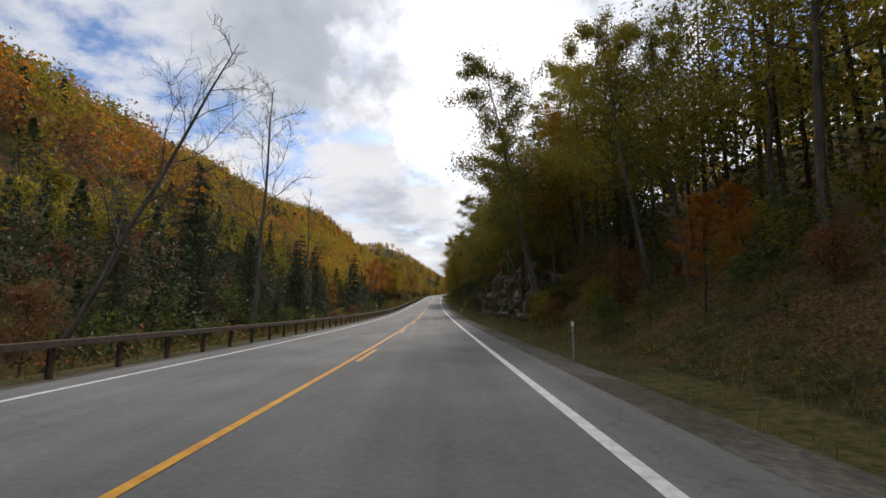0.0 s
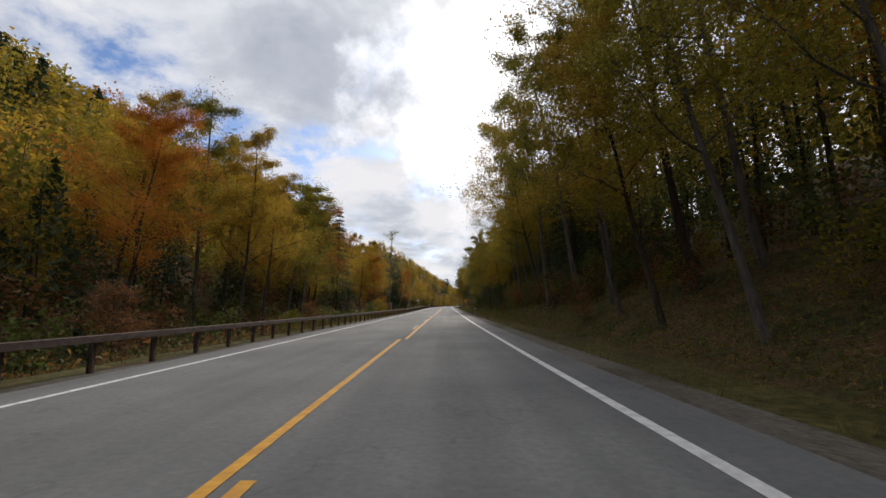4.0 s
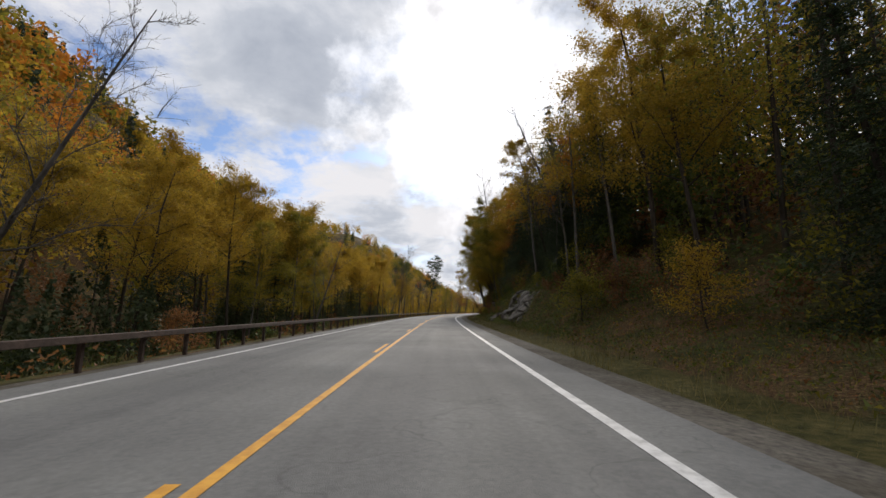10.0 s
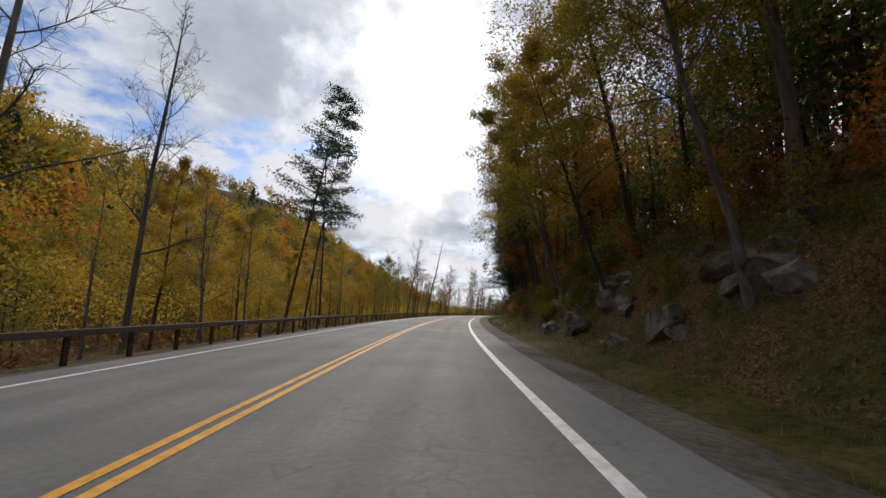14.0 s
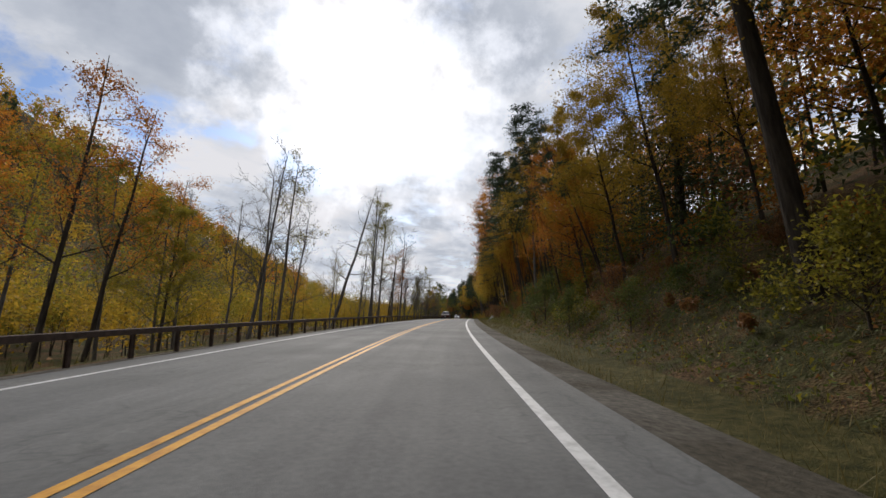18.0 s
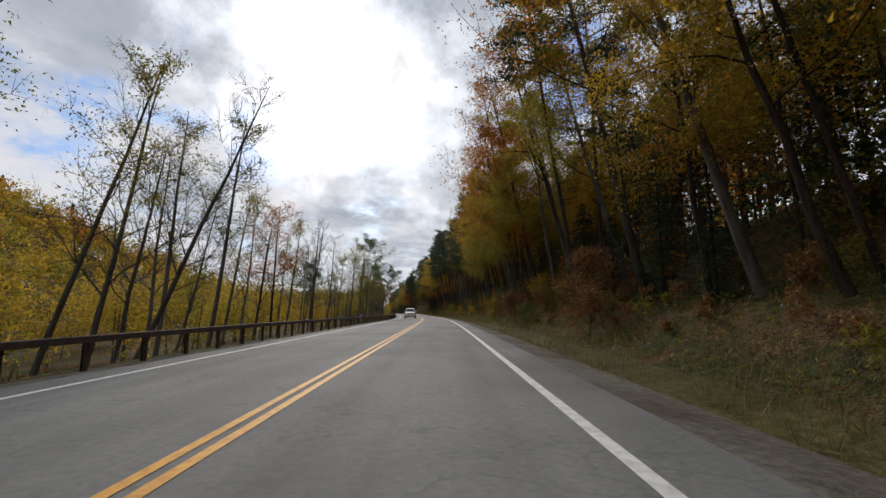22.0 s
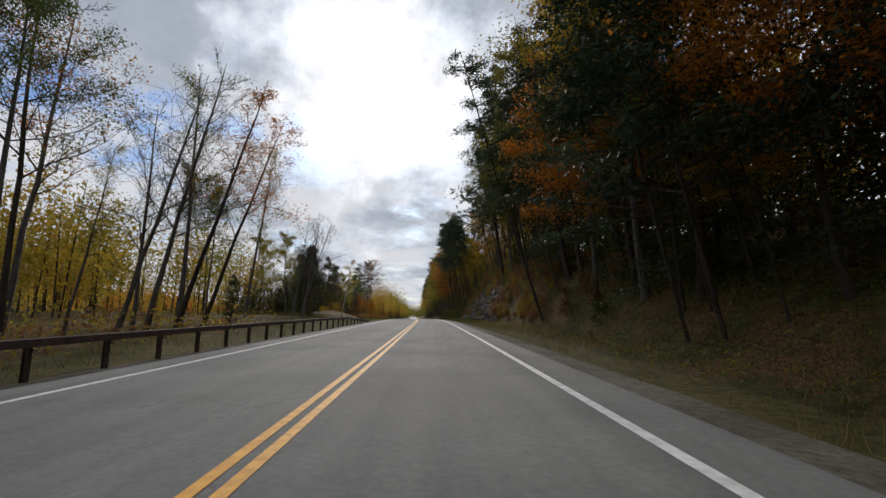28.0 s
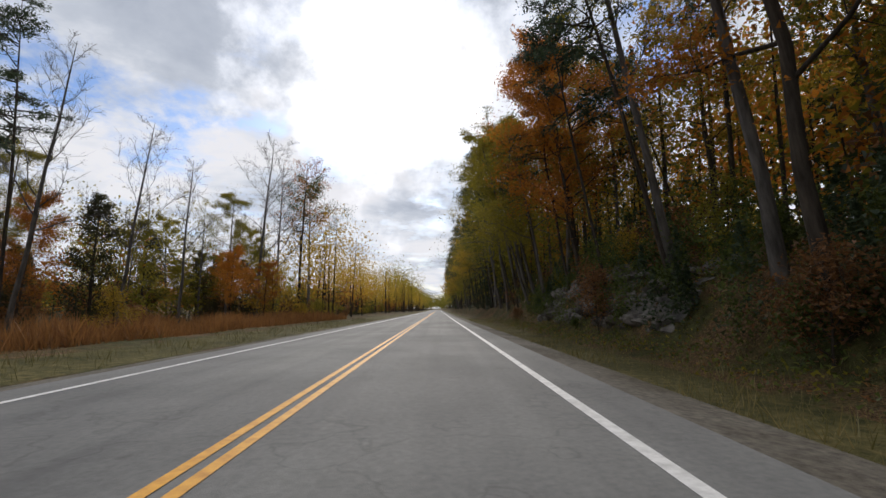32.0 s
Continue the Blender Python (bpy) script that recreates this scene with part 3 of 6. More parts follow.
def grow(r, height, spread, base, limbs, bend=0.04, top_r=0.015, base_r=None, up=0.6, forks=3, sides=6, deep=True, droop=0.0, fine=0):
    """A trunk with limbs and twigs: the mesh heap and the places where leaves may sit."""
    heap, limb_heap, tips = Heap(), Heap(), []
    base_r = base_r or height * 0.0085
    n = 7
    lean = r.normal(0, bend, 2)
    pts = []
    wob = np.cumsum(r.normal(0, bend * height * 0.12, (n + 1, 2)), 0)
    for i in range(n + 1):
        f = i / n
        pts.append(Vector((lean[0] * height * f + wob[i, 0] - wob[0, 0], lean[1] * height * f + wob[i, 1] - wob[0, 1], height * f)))
    rad = [base_r * (1.25 if i == 0 else 1) * (1 - i / n) ** 0.8 + top_r for i in range(n + 1)]
    pts0 = [pts[0] - Vector((0, 0, 0.8)), *pts]
    heap.add(*tube(pts0, [rad[0] * 1.2, *rad], sides))

    def at(f):
        a = min(int(f * n), n - 1)
        return pts[a].lerp(pts[a + 1], f * n - a)

    for k in range(limbs):
        f = base + (0.97 - base) * (k + r.uniform(0, 1)) / limbs
        p = at(f)
        w = k * 2.4 + r.uniform(-0.5, 0.5)
        reach = spread * (1 - 0.75 * max(0, (f - base) / (1 - base)) ** 1.3) * r.uniform(0.7, 1.15)
        d = Vector((math.cos(w), math.sin(w), up * r.uniform(0.6, 1.4)))
        q, path = p.copy(), [p.copy()]
        for j in range(4):
            d = (d + Vector(r.normal(0, 0.22, 3)) + Vector((0, 0, -droop))).normalized()
            q = q + d * reach / 4
            path.append(q.copy())
        br = max(base_r * (1 - f) * 0.55, 0.022)
        limb_heap.add(*tube(path, [br, br * 0.78, br * 0.56, br * 0.38, 0.009], 4))
        for j in range(1, 5):
            tips.append((path[j], reach * 0.25))
            if deep:
                for _ in range(forks):
                    e = (d + Vector(r.normal(0, 0.7, 3)) + Vector((0, 0, 0.25 - droop))).normalized()
                    ln = reach * r.uniform(0.18, 0.42)
                    m1 = path[j] + e * ln * 0.5 + Vector(r.normal(0, ln * 0.07, 3))
                    m2 = path[j] + e * ln + Vector(r.normal(0, ln * 0.1, 3))
                    limb_heap.add(*tube([path[j], m1, m2], [br * 0.17 + 0.006, br * 0.1 + 0.005, 0.003], 3))
                    for _ in range(fine):
                        w2 = m1.lerp(m2, r.uniform(0, 0.9))
                        limb_heap.add(*tube([w2, w2 + (e + Vector(r.normal(0, 0.6, 3))).normalized() * ln * r.uniform(0.25, 0.6)], [0.007, 0.003], 3))
                    tips += [(m1, ln * 0.3), (m2, ln * 0.35)]
    tips.append((at(1.0), spread * 0.15))
    return heap, limb_heap, tips


def leaf_cloud(r, tips, count, loose=1.0):
    """Places for leaves, in uneven clumps round the tips."""
    w = r.uniform(0.2, 1.0, len(tips)) ** 1.3
    pick = r.choice(len(tips), count, p=w / w.sum())
    c = np.array([tuple(t[0]) for t in tips])[pick]
    g = np.array([max(t[1], 0.25) for t in tips])[pick]
    return c + np.clip(r.normal(0, 1, (count, 3)), -1.35, 1.35) * (g * loose)[:, None] * np.array([1, 1, 0.7])


KINDS = {}


def keep(kind, thing, label, category):
    tagged(thing, label, category)
    KINDS.setdefault(kind, []).append(thing)


def model(name, trunk_me, crown_me, crown_label=""):
    t = new(name)
    part("trunk", trunk_me, t)
    if crown_me:
        part("crown", crown_me, t, crown_label)
    t.location = (0, -3000, -400)
    return t


def broadleaf(kind, seed, height, spread, base, limbs, leaf_mat, count, size, bark, label, name="maple_tree", up=0.6, bend=0.05, loose=1.0, deep=True, forks=3):
    r = np.random.default_rng(seed)
    heap, limb_heap, tips = grow(r, height, spread, base, limbs, bend, up=up, deep=deep, forks=forks, fine=0 if count else 3)
    if count:
        heap.add(limb_heap.v, limb_heap.f)
        crown = leaves_mesh("crown", leaf_cloud(r, tips, count, loose), size, leaf_mat, r, 0.25)
    else:
        crown = limb_heap.mesh("crown", bark, True)
    keep(kind, model(name, heap.mesh("trunk", bark, True), crown, "" if count else "bare grey branches"), label, "tree")


def conifer(kind, seed, height, spread, leaf_mat, tiers, count, size, label, base=0.12, name="spruce_tree"):
    r = np.random.default_rng(seed)
    heap = Heap()
    heap.add(*tube([(0, 0, -0.8), (0, 0, height * 0.5), (0, 0, height)], [height * 0.012, height * 0.007, 0.01], 6))
    c = []
    for k in range(tiers):
        f = base + (0.97 - base) * (k + r.uniform(-0.3, 0.3)) / tiers
        reach = spread * (1 - f) ** 0.8 * r.uniform(0.7, 1.15) + 0.15
        for w in np.arange(0, 6.28, 6.28 / r.integers(5, 8)) + r.uniform(0, 6):
            rc = reach * r.uniform(0.65, 1.1)
            p0, p1 = Vector((0, 0, height * f)), Vector((math.cos(w) * rc, math.sin(w) * rc, height * f - rc * 0.28))
            heap.add(*tube([p0, p1], [0.03, 0.006], 3))
            m = max(4, int(count * rc / (tiers * 6 * spread * 0.5)))
            g = r.uniform(0.15, 1.0, m)
            c.append(np.outer(1 - g, p0) + np.outer(g, p1) + r.normal(0, 1, (m, 3)) * np.array([0.13, 0.13, 0.06]) * (0.4 + rc * 0.5))
    crown = leaves_mesh("crown", np.concatenate(c), size, leaf_mat, r, 0.55, 2.2)
    keep(kind, model(name, heap.mesh("trunk", M_BARK, True), crown), label, "tree")


def cedar_tree(kind, seed, height, spread, count, label):
    """A dense column of upswept sprays with a ragged, rounded tip."""
    r = np.random.default_rng(seed)
    heap = Heap()
    heap.add(*tube([(0, 0, -0.8), (0.1, 0, height * 0.5), (0, 0.05, height * 0.98)], [height * 0.013, height * 0.008, 0.01], 6))
    c = []
    for k in range(90):
        f = 0.03 + 0.95 * r.uniform(0, 1)
        w = r.uniform(0, 6.28)
        rc = spread * min(1.0, 0.45 + 2.2 * f) * (1 - f) ** 0.62 * r.uniform(0.6, 1.15) + 0.12
        p0 = Vector((0, 0, height * f * 0.97))
        p1 = p0 + Vector((math.cos(w) * rc, math.sin(w) * rc, rc * r.uniform(0.25, 0.75)))
        heap.add(*tube([p0, p0.lerp(p1, 0.5) - Vector((0, 0, 0.05)), p1], [0.03, 0.018, 0.005], 3))
        m = int(count / 90)
        g = r.uniform(0.35, 1.02, m)
        c.append(np.outer(1 - g, p0) + np.outer(g, p1) + r.normal(0, 1, (m, 3)) * np.array([0.2, 0.2, 0.26]) * (0.5 + 0.3 * rc))
    crown = leaves_mesh("crown", np.concatenate(c), 0.09, L_CEDAR, r, -0.2, 2.2)
    keep(kind, model("cedar_tree", heap.mesh("trunk", M_BARK, True), crown), label, "tree")


def white_pine(kind, seed, height, label, bare=0.5, spread=3.6, count=5000, mat=None):
    r = np.random.default_rng(seed)
    heap = Heap()
    lean = r.normal(0, 0.03, 2)
    tip = Vector((lean[0] * height, lean[1] * height, height))
    heap.add(*tube([(0, 0, -0.8), tip * 0.5 + Vector((r.normal(0, .15), r.normal(0, .15), 0)), tip], [height * 0.0056, height * 0.004, 0.02], 7))
    c = []
    for k in range(34):
        f = bare + (1 - bare) * r.uniform(0, 1) ** 0.8
        w, rc = r.uniform(0, 6.28), spread * (1.1 - f) / (1.1 - bare) * r.uniform(0.5, 1.1) + 0.5
        p0 = tip * f
        p1 = p0 + Vector((math.cos(w) * rc, math.sin(w) * rc, rc * r.uniform(-0.05, 0.35)))
        heap.add(*tube([p0, p0.lerp(p1, 0.5) + Vector((0, 0, 0.1)), p1], [0.06, 0.035, 0.01], 4))
        m = int(count / 34)
        g = r.uniform(0.45, 1.05, m)
        tuft = r.integers(0, 5, m) * 0.13 + 0.45
        g = np.where(r.uniform(size=m) < 0.75, tuft, g)
        c.append(np.outer(1 - g, p0) + np.outer(g, p1) + r.normal(0, 1, (m, 3)) * np.array([0.3, 0.3, 0.17]))
    for _ in range(7):
        f, w = r.uniform(0.25, bare), r.uniform(0, 6.28)
        p0 = tip * f
        heap.add(*tube([p0, p0 + Vector((math.cos(w), math.sin(w), 0.05)) * r.uniform(0.5, 1.6)], [0.03, 0.006], 3))
    crown = leaves_mesh("crown", np.concatenate(c), 0.10, mat or L_PINE, r, 0.2, 2.8)
    keep(kind, model("pine_tree", heap.mesh("trunk", M_BARK, True), crown), label, "tree")


for i in range(3):
    broadleaf("gold", 20 + i, 16 + i, 5.0, 0.33, 18, L_GOLD, 26000, 0.084, M_BARK, "leafy tree with golden yellow autumn foliage", forks=3, loose=1.0)
    broadleaf("orange", 30 + i, 14 + i, 4.8, 0.24, 17, L_ORANGE, 24000, 0.083, M_BARK, "leafy tree with orange autumn foliage", "oak_tree", forks=3, loose=1.0)
    broadleaf("highgold", 180 + i, 15 + i, 5.2, 0.52, 17, L_GOLD, 23000, 0.084, M_BARK, "leafy tree with a high golden crown on a dark trunk", forks=3, loose=1.0)
    broadleaf("olive", 40 + i, 17 + i, 5.0, 0.33, 18, L_OLIVE, 26000, 0.084, M_GREY, "leafy tree with yellow-green autumn foliage", "beech_tree", forks=3, loose=1.0)
    broadleaf("bare", 60 + i, 15 + i, 4.4, 0.32, 15, L_GOLD, 0, 0.2, M_GREY, "bare leafless tree with fine grey branches", "bare_tree", up=1.3, bend=0.03, forks=5)
    broadleaf("thin", 70 + i, 15 + i, 3.2, 0.42, 12, L_OLIVE, 3000, 0.078, M_GREY, "tall slender tree with sparse yellowing leaves", "slender_tree", up=1.1, bend=0.025)
    broadleaf("sparse", 75 + i, 14 + i, 4.0, 0.4, 13, L_ORANGE, 3200, 0.078, M_BARK, "half-bare tree with a few orange leaves", "half_bare_tree", up=0.9, bend=0.03, forks=4)
    broadleaf("birch", 80 + i, 13 + i, 2.8, 0.4, 12, L_GOLD, 4000, 0.078, M_PALE, "white-barked birch with thin yellow foliage", "birch_tree", up=0.9, bend=0.03)
    conifer("hemlock", 90 + i, 13 + 2 * i, 4.0, L_NEEDLE, 30, 24000, 0.075, "dark green hemlock with drooping branches", 0.04, "hemlock_tree")
    conifer("highhemlock", 170 + i, 16 + 2 * i, 4.4, L_NEEDLE, 26, 22000, 0.08, "tall dark hemlock with a bare lower trunk", 0.36, "hemlock_tree")
    cedar_tree("cedar", 95 + i, 10 + i, 2.5 + 0.3 * i, 9000, "dense dark olive cedar with upswept sprays")
    white_pine("boughpine", 110 + i, 13 + i, "dark pine with long boughs hanging over the road", 0.3, 6.4, 11000)
    white_pine("pine", 100 + i, 20 + 2 * i, "tall white pine with a bare straight trunk")
for i in range(2):
    broadleaf("greentop", 50 + i, 14 + i, 4.6, 0.5, 15, L_GREEN, 14000, 0.075, M_GREY, "tall tree with a flat green crown on a bare trunk", "poplar_tree", up=0.7, bend=0.02)
    conifer("sprucel", 130 + i, 12 + i, 3.4, L_NEEDLE, 20, 4800, 0.15, "dark green spruce with layered branches", 0.1)
    broadleaf("snag", 140 + i, 11 + i, 1.2, 0.45, 7, L_GOLD, 0, 0.2, M_GREY, "dead grey tree trunk with broken stubs", "dead_tree", up=0.7, bend=0.02, deep=False)
r_snag = np.random.default_rng(150)
for i in range(2):
    heap_s, limb_s, _tips = grow(r_snag, 16 + i, 3.0, 0.42, 15, 0.03, up=0.5, forks=1, base_r=0.2)
    keep("snagb", model("dead_tree", heap_s.mesh("trunk", M_GREY, True), limb_s.mesh("crown", M_GREY, True), "bare crooked branches"), "dead tree with bare crooked side branches", "tree")
broadleaf("birchr", 160, 12, 0.5, 0.8, 3, L_GOLD, 0, 0.2, M_PALE, "pale dead trunk leaning over the bank", "leaning_trunk", bend=0.01, deep=False)
for kind, mat, word in (("rust", L_RUST, "rusty brown"), ("shrubg", L_GREEN, "green"), ("shrubgold", L_GOLD, "golden yellow"), ("shrubo", L_OLIVE, "yellow-green")):
    for i in range(2):
        broadleaf(kind, 120 + 7 * i + len(word), 2.6 + i, 1.9, 0.06, 12, mat, 3200, 0.075, M_BARK, "low shrub with %s leaves" % word, "shrub", up=0.8, forks=2, loose=1.3)

placed = []
landmarks = []


# how tall the woods on the right bank stand along the road
CANOPY = T((-20, 1), (8.4, 1), (9.0, 0.72), (9.9, 0.72), (10.5, 1), (120, 1))


def canopy(s):
    return np.interp(s, *CANOPY)


def plant_tall(kind, s, u, height, lean=0.0):
    """One tree that stands out: its place, height and lean to the right of the road."""
    models = KINDS[kind]
    mo = models[int(rng.integers(len(models)))]
    size = max(v.co.z for o in mo.children for v in o.data.vertices)
    height = min(height, 20 if kind in ("olive", "gold", "orange") else 24) * (1.1 if kind in ("bare", "thin", "sparse") else 1.0)
    m = Matrix.Translation(place(s, u, -0.1)) @ pose(0, 0, 0, 0, lean, -math.degrees(float(heading(s)))) @ pose(0, 0, 0, 0, 0, float(rng.uniform(0, 360))) @ Matrix.Scale(height / size, 4)
    landmarks.append((s, u))
    return copy_thing(mo, m)


# stretches of the bank where rock or low ground cover keeps shrubs away
BARE_ROCK = ((299, 333), (574, 600), (774, 829))


def plant(kind, s, u, scale=1.0, group="", lean=0.0):
    models = KINDS[kind]
    mo = models[int(rng.integers(len(models)))]
    m = Matrix.Translation(place(s, u)) @ pose(0, 0, 0, 0, lean, -math.degrees(float(heading(s)))) @ pose(0, 0, 0, 0, 0, float(rng.uniform(0, 360))) @ Matrix.Scale(scale, 4)
    placed.append((s, u))
    if kind in ("rust", "shrubg", "shrubo", "shrubgold") and u > 0 and any(a < s < b for a, b in BARE_ROCK):
        return
    t = copy_thing(mo, m)
    if group:
        t["group"] = group


def forest(kinds, s0, s1, u0, u1, gap, scale=(0.8, 1.2), group="", lean=(0, 0)):
    """Trees of the kinds {kind: weight} strewn over a stretch."""
    names, w = list(kinds), np.array(list(kinds.values()), float)
    n = int((s1 - s0) * abs(u1 - u0) / gap ** 2)
    for _ in range(n):
        s, u = float(rng.uniform(s0, s1)), float(rng.uniform(min(u0, u1), max(u0, u1)))
        if any(abs(s - a) < 1.8 and abs(u - b) < 1.8 for a, b in landmarks):
            continue
        if any(abs(s - a) < gap * 0.5 and abs(u - b) < gap * 0.5 for a, b in placed[-120:]):
            continue
        plant(str(rng.choice(names, p=w / w.sum())), s, u, float(rng.uniform(*scale)) * (canopy(s) if u > 0 else 1), group=group, lean=float(rng.uniform(*lean)))


# ---------------- trees that stand out ----------------
plant_tall("bare", 29.0, -10.0, 16.5, 1)
plant_tall("bare", 50.0, -13.0, 14.0, 1)
plant_tall("sprucel", 30.5, -15.0, 11.5, 2)
plant_tall("bare", 14.8, -11.0, 12.5, 25)
plant_tall("snag", 67.2, -9.5, 9.1, 14)
plant_tall("sprucel", 80.2, -13.0, 11.7, 2)
plant_tall("orange", 109.8, -15.0, 11.9, 3)
plant_tall("sparse", 93.5, -11.0, 10.0, 6)
plant_tall("bare", 279.0, -15.6, 15.0, 28)
plant_tall("olive", 250.5, -10.5, 14.5, 3)
plant_tall("olive", 259.0, -11.5, 16.0, 4)
plant_tall("highgold", 266.0, -13.0, 16.5, 2)
plant_tall("hemlock", 47.0, -13.0, 9.5, 0)
plant_tall("hemlock", 52.0, -12.0, 8.5, 0)
plant_tall("hemlock", 58.5, -14.0, 10.0, 0)
plant_tall("hemlock", 38.0, -14.0, 9.0, 0)
plant_tall("shrubg", 68.0, -8.5, 2.7, 4)
plant_tall("birch", 223.0, -9.0, 11.1, 17)
plant_tall("birch", 228.5, -12.0, 11.6, 16)
plant_tall("sprucel", 252.0, -16.0, 20.3, 2)
plant_tall("orange", 235.8, -10.0, 13.1, 1)
plant_tall("olive", 243.8, -12.0, 13.8, 1)
plant_tall("gold", 254.8, -11.0, 17.5, 1)
plant_tall("thin", 195.2, -10.0, 16.6, 1)
plant_tall("gold", 178.8, -13.0, 13.1, 2)
plant_tall("shrubgold", 173.2, -8.5, 3.4, 0)
plant_tall("bare", 301.3, -9.0, 9.7, 16)
plant_tall("gold", 284.8, -12.0, 12.6, 6)
plant_tall("bare", 361.5, -11.0, 12.3, 4)
plant_tall("bare", 364.0, -10.5, 13.5, 4)
plant_tall("greentop", 373.0, -12.0, 17.5, 3)
plant_tall("bare", 383.8, -13.0, 20.8, 3)
plant_tall("pine", 402.0, -10.0, 21.4, 8)
plant_tall("pine", 408.5, -11.0, 20.4, 5)
plant_tall("pine", 412.2, -10.5, 21.8, 3)
plant_tall("snagb", 464.7, -9.0, 18.3, 12)
plant_tall("sparse", 457.2, -9.5, 10.1, 10)
plant_tall("sparse", 464.5, -12.0, 13.1, 8)
plant_tall("sparse", 491.8, -10.0, 10.2, 10)
plant_tall("sparse", 491.2, -11.0, 12.3, 7)
plant_tall("bare", 509.5, -13.0, 16.3, 7)
plant_tall("bare", 538.8, -10.0, 19.7, 3)
plant_tall("thin", 517.2, -14.0, 18.5, 2)
plant_tall("snagb", 518.2, -9.5, 15.4, 15)
plant_tall("snag", 525.2, -8.5, 10.9, 4)
plant_tall("thin", 533.2, -9.0, 16.7, 4)
plant_tall("thin", 543.5, -10.0, 19.1, 3)
plant_tall("snag", 548.5, -9.0, 13.1, 1)
plant_tall("bare", 557.5, -9.0, 17.8, 3)
plant_tall("bare", 532.0, -10.0, 9.3, 3)
plant_tall("sparse", 547.0, -9.5, 12.7, 7)
plant_tall("bare", 558.5, -9.5, 16.4, 6)
plant_tall("bare", 569.0, -9.5, 11.0, 17)
plant_tall("bare", 572.0, -11.0, 13.0, 18)
plant_tall("bare", 577.8, -9.5, 11.4, 7)
plant_tall("thin", 585.8, -11.0, 12.4, 4)
plant_tall("thin", 592.0, -10.0, 14.9, 5)
plant_tall("bare", 587.0, -10.0, 9.9, 5)
plant_tall("bare", 597.2, -9.5, 11.7, 8)
plant_tall("thin", 595.2, -9.5, 10.7, 17)
plant_tall("bare", 598.5, -9.5, 9.4, 8)
plant_tall("bare", 599.0, -9.5, 12.1, 20)
plant_tall("bare", 604.2, -11.0, 9.7, 8)
plant_tall("thin", 609.0, -11.0, 10.9, 8)
plant_tall("thin", 620.0, -11.0, 11.4, 6)
plant_tall("greentop", 656.8, -7.8, 10.4, 18)
plant_tall("greentop", 673.8, -10.0, 14.3, 5)
plant_tall("thin", 665.8, -11.0, 11.6, 6)
plant_tall("thin", 670.6, -12.0, 12.8, 4)
plant_tall("thin", 674.3, -13.0, 13.9, 7)
plant_tall("thin", 685.1, -11.0, 13.8, 4)
plant_tall("thin", 695.1, -11.0, 16.0, 5)
plant_tall("bare", 760.3, -10.0, 11.5, 13)
plant_tall("greentop", 766.0, -12.0, 9.0, 2)
plant_tall("greentop", 771.0, -13.0, 9.5, 3)
plant_tall("sparse", 761.5, -9.5, 11.2, 16)
plant_tall("sparse", 765.8, -10.5, 11.2, 17)
plant_tall("bare", 757.8, -9.5, 9.6, 15)
plant_tall("thin", 757.5, -11.0, 6.5, 10)
plant_tall("thin", 774.8, -12.0, 11.9, 8)
plant_tall("cedar", 788.5, -11.0, 7.4, -0)
plant_tall("cedar", 768.0, -10.0, 3.0, 1)
plant_tall("bare", 781.2, -9.5, 7.8, 8)
plant_tall("bare", 783.5, -10.5, 8.8, 16)
plant_tall("bare", 786.5, -12.0, 9.6, 7)
plant_tall("bare", 786.5, -11.0, 9.5, 8)
plant_tall("cedar", 795.8, -13.0, 8.8, 3)
plant_tall("cedar", 785.0, -10.0, 2.0, 2)
plant_tall("cedar", 808.9, -17.0, 8.8, 2)
plant_tall("cedar", 815.2, -18.0, 11.9, 2)
plant_tall("cedar", 826.4, -17.0, 11.8, 2)
plant_tall("cedar", 819.4, -17.0, 7.9, 2)
plant_tall("cedar", 833.0, -17.0, 11.0, 2)
plant_tall("cedar", 809.4, -20.0, 6.5, 3)
plant_tall("birch", 795.7, -9.0, 7.6, 7)
plant_tall("greentop", 845.2, -14.0, 10.0, -4)
plant_tall("bare", 850.5, -15.0, 7.3, 2)
plant_tall("pine", 857.5, -16.0, 12.3, 4)
plant_tall("pine", 866.2, -16.0, 15.0, 3)
plant_tall("greentop", 839.8, -13.0, 10.6, -3)
plant_tall("bare", 878.8, -16.0, 11.2, 2)
plant_tall("sparse", 908.0, -17.0, 20.6, 2)
plant_tall("orange", 891.0, -15.0, 6.5, 0)
plant_tall("bare", 874.2, -17.0, 11.9, 6)
plant_tall("cedar", 873.5, -18.0, 8.3, 1)
plant_tall("orange", 868.0, -17.0, 7.3, 4)
plant_tall("bare", 893.8, -17.0, 19.0, 5)
plant_tall("greentop", 919.5, -19.0, 25.6, 0)
plant_tall("olive", 894.0, -20.0, 14.4, -1)
plant_tall("orange", 885.5, -16.0, 6.9, 1)
plant_tall("bare", 905.5, -19.0, 19.8, 2)
plant_tall("bare", 864.5, -14.0, 10.9, 6)
plant_tall("shrubgold", 893.8, -15.0, 6.6, 1)
plant_tall("olive", 58.2, 12.0, 30.0, 1)
plant_tall("olive", 31.8, 10.5, 10.1, 1)
plant_tall("orange", 15.5, 13.0, 3.5, -3)
plant_tall("birchr", 67.8, 11.0, 6.9, 28)
plant_tall("hemlock", 98.8, 12.0, 30.0, -0)
plant_tall("olive", 120.5, 12.0, 17.5, -1)
plant_tall("olive", 189.5, 13.0, 14.9, -10)
plant_tall("thin", 181.8, 14.0, 11.3, -2)
plant_tall("thin", 229.5, 8.8, 12.5, -8)
plant_tall("thin", 238.8, 9.5, 15.2, -7)
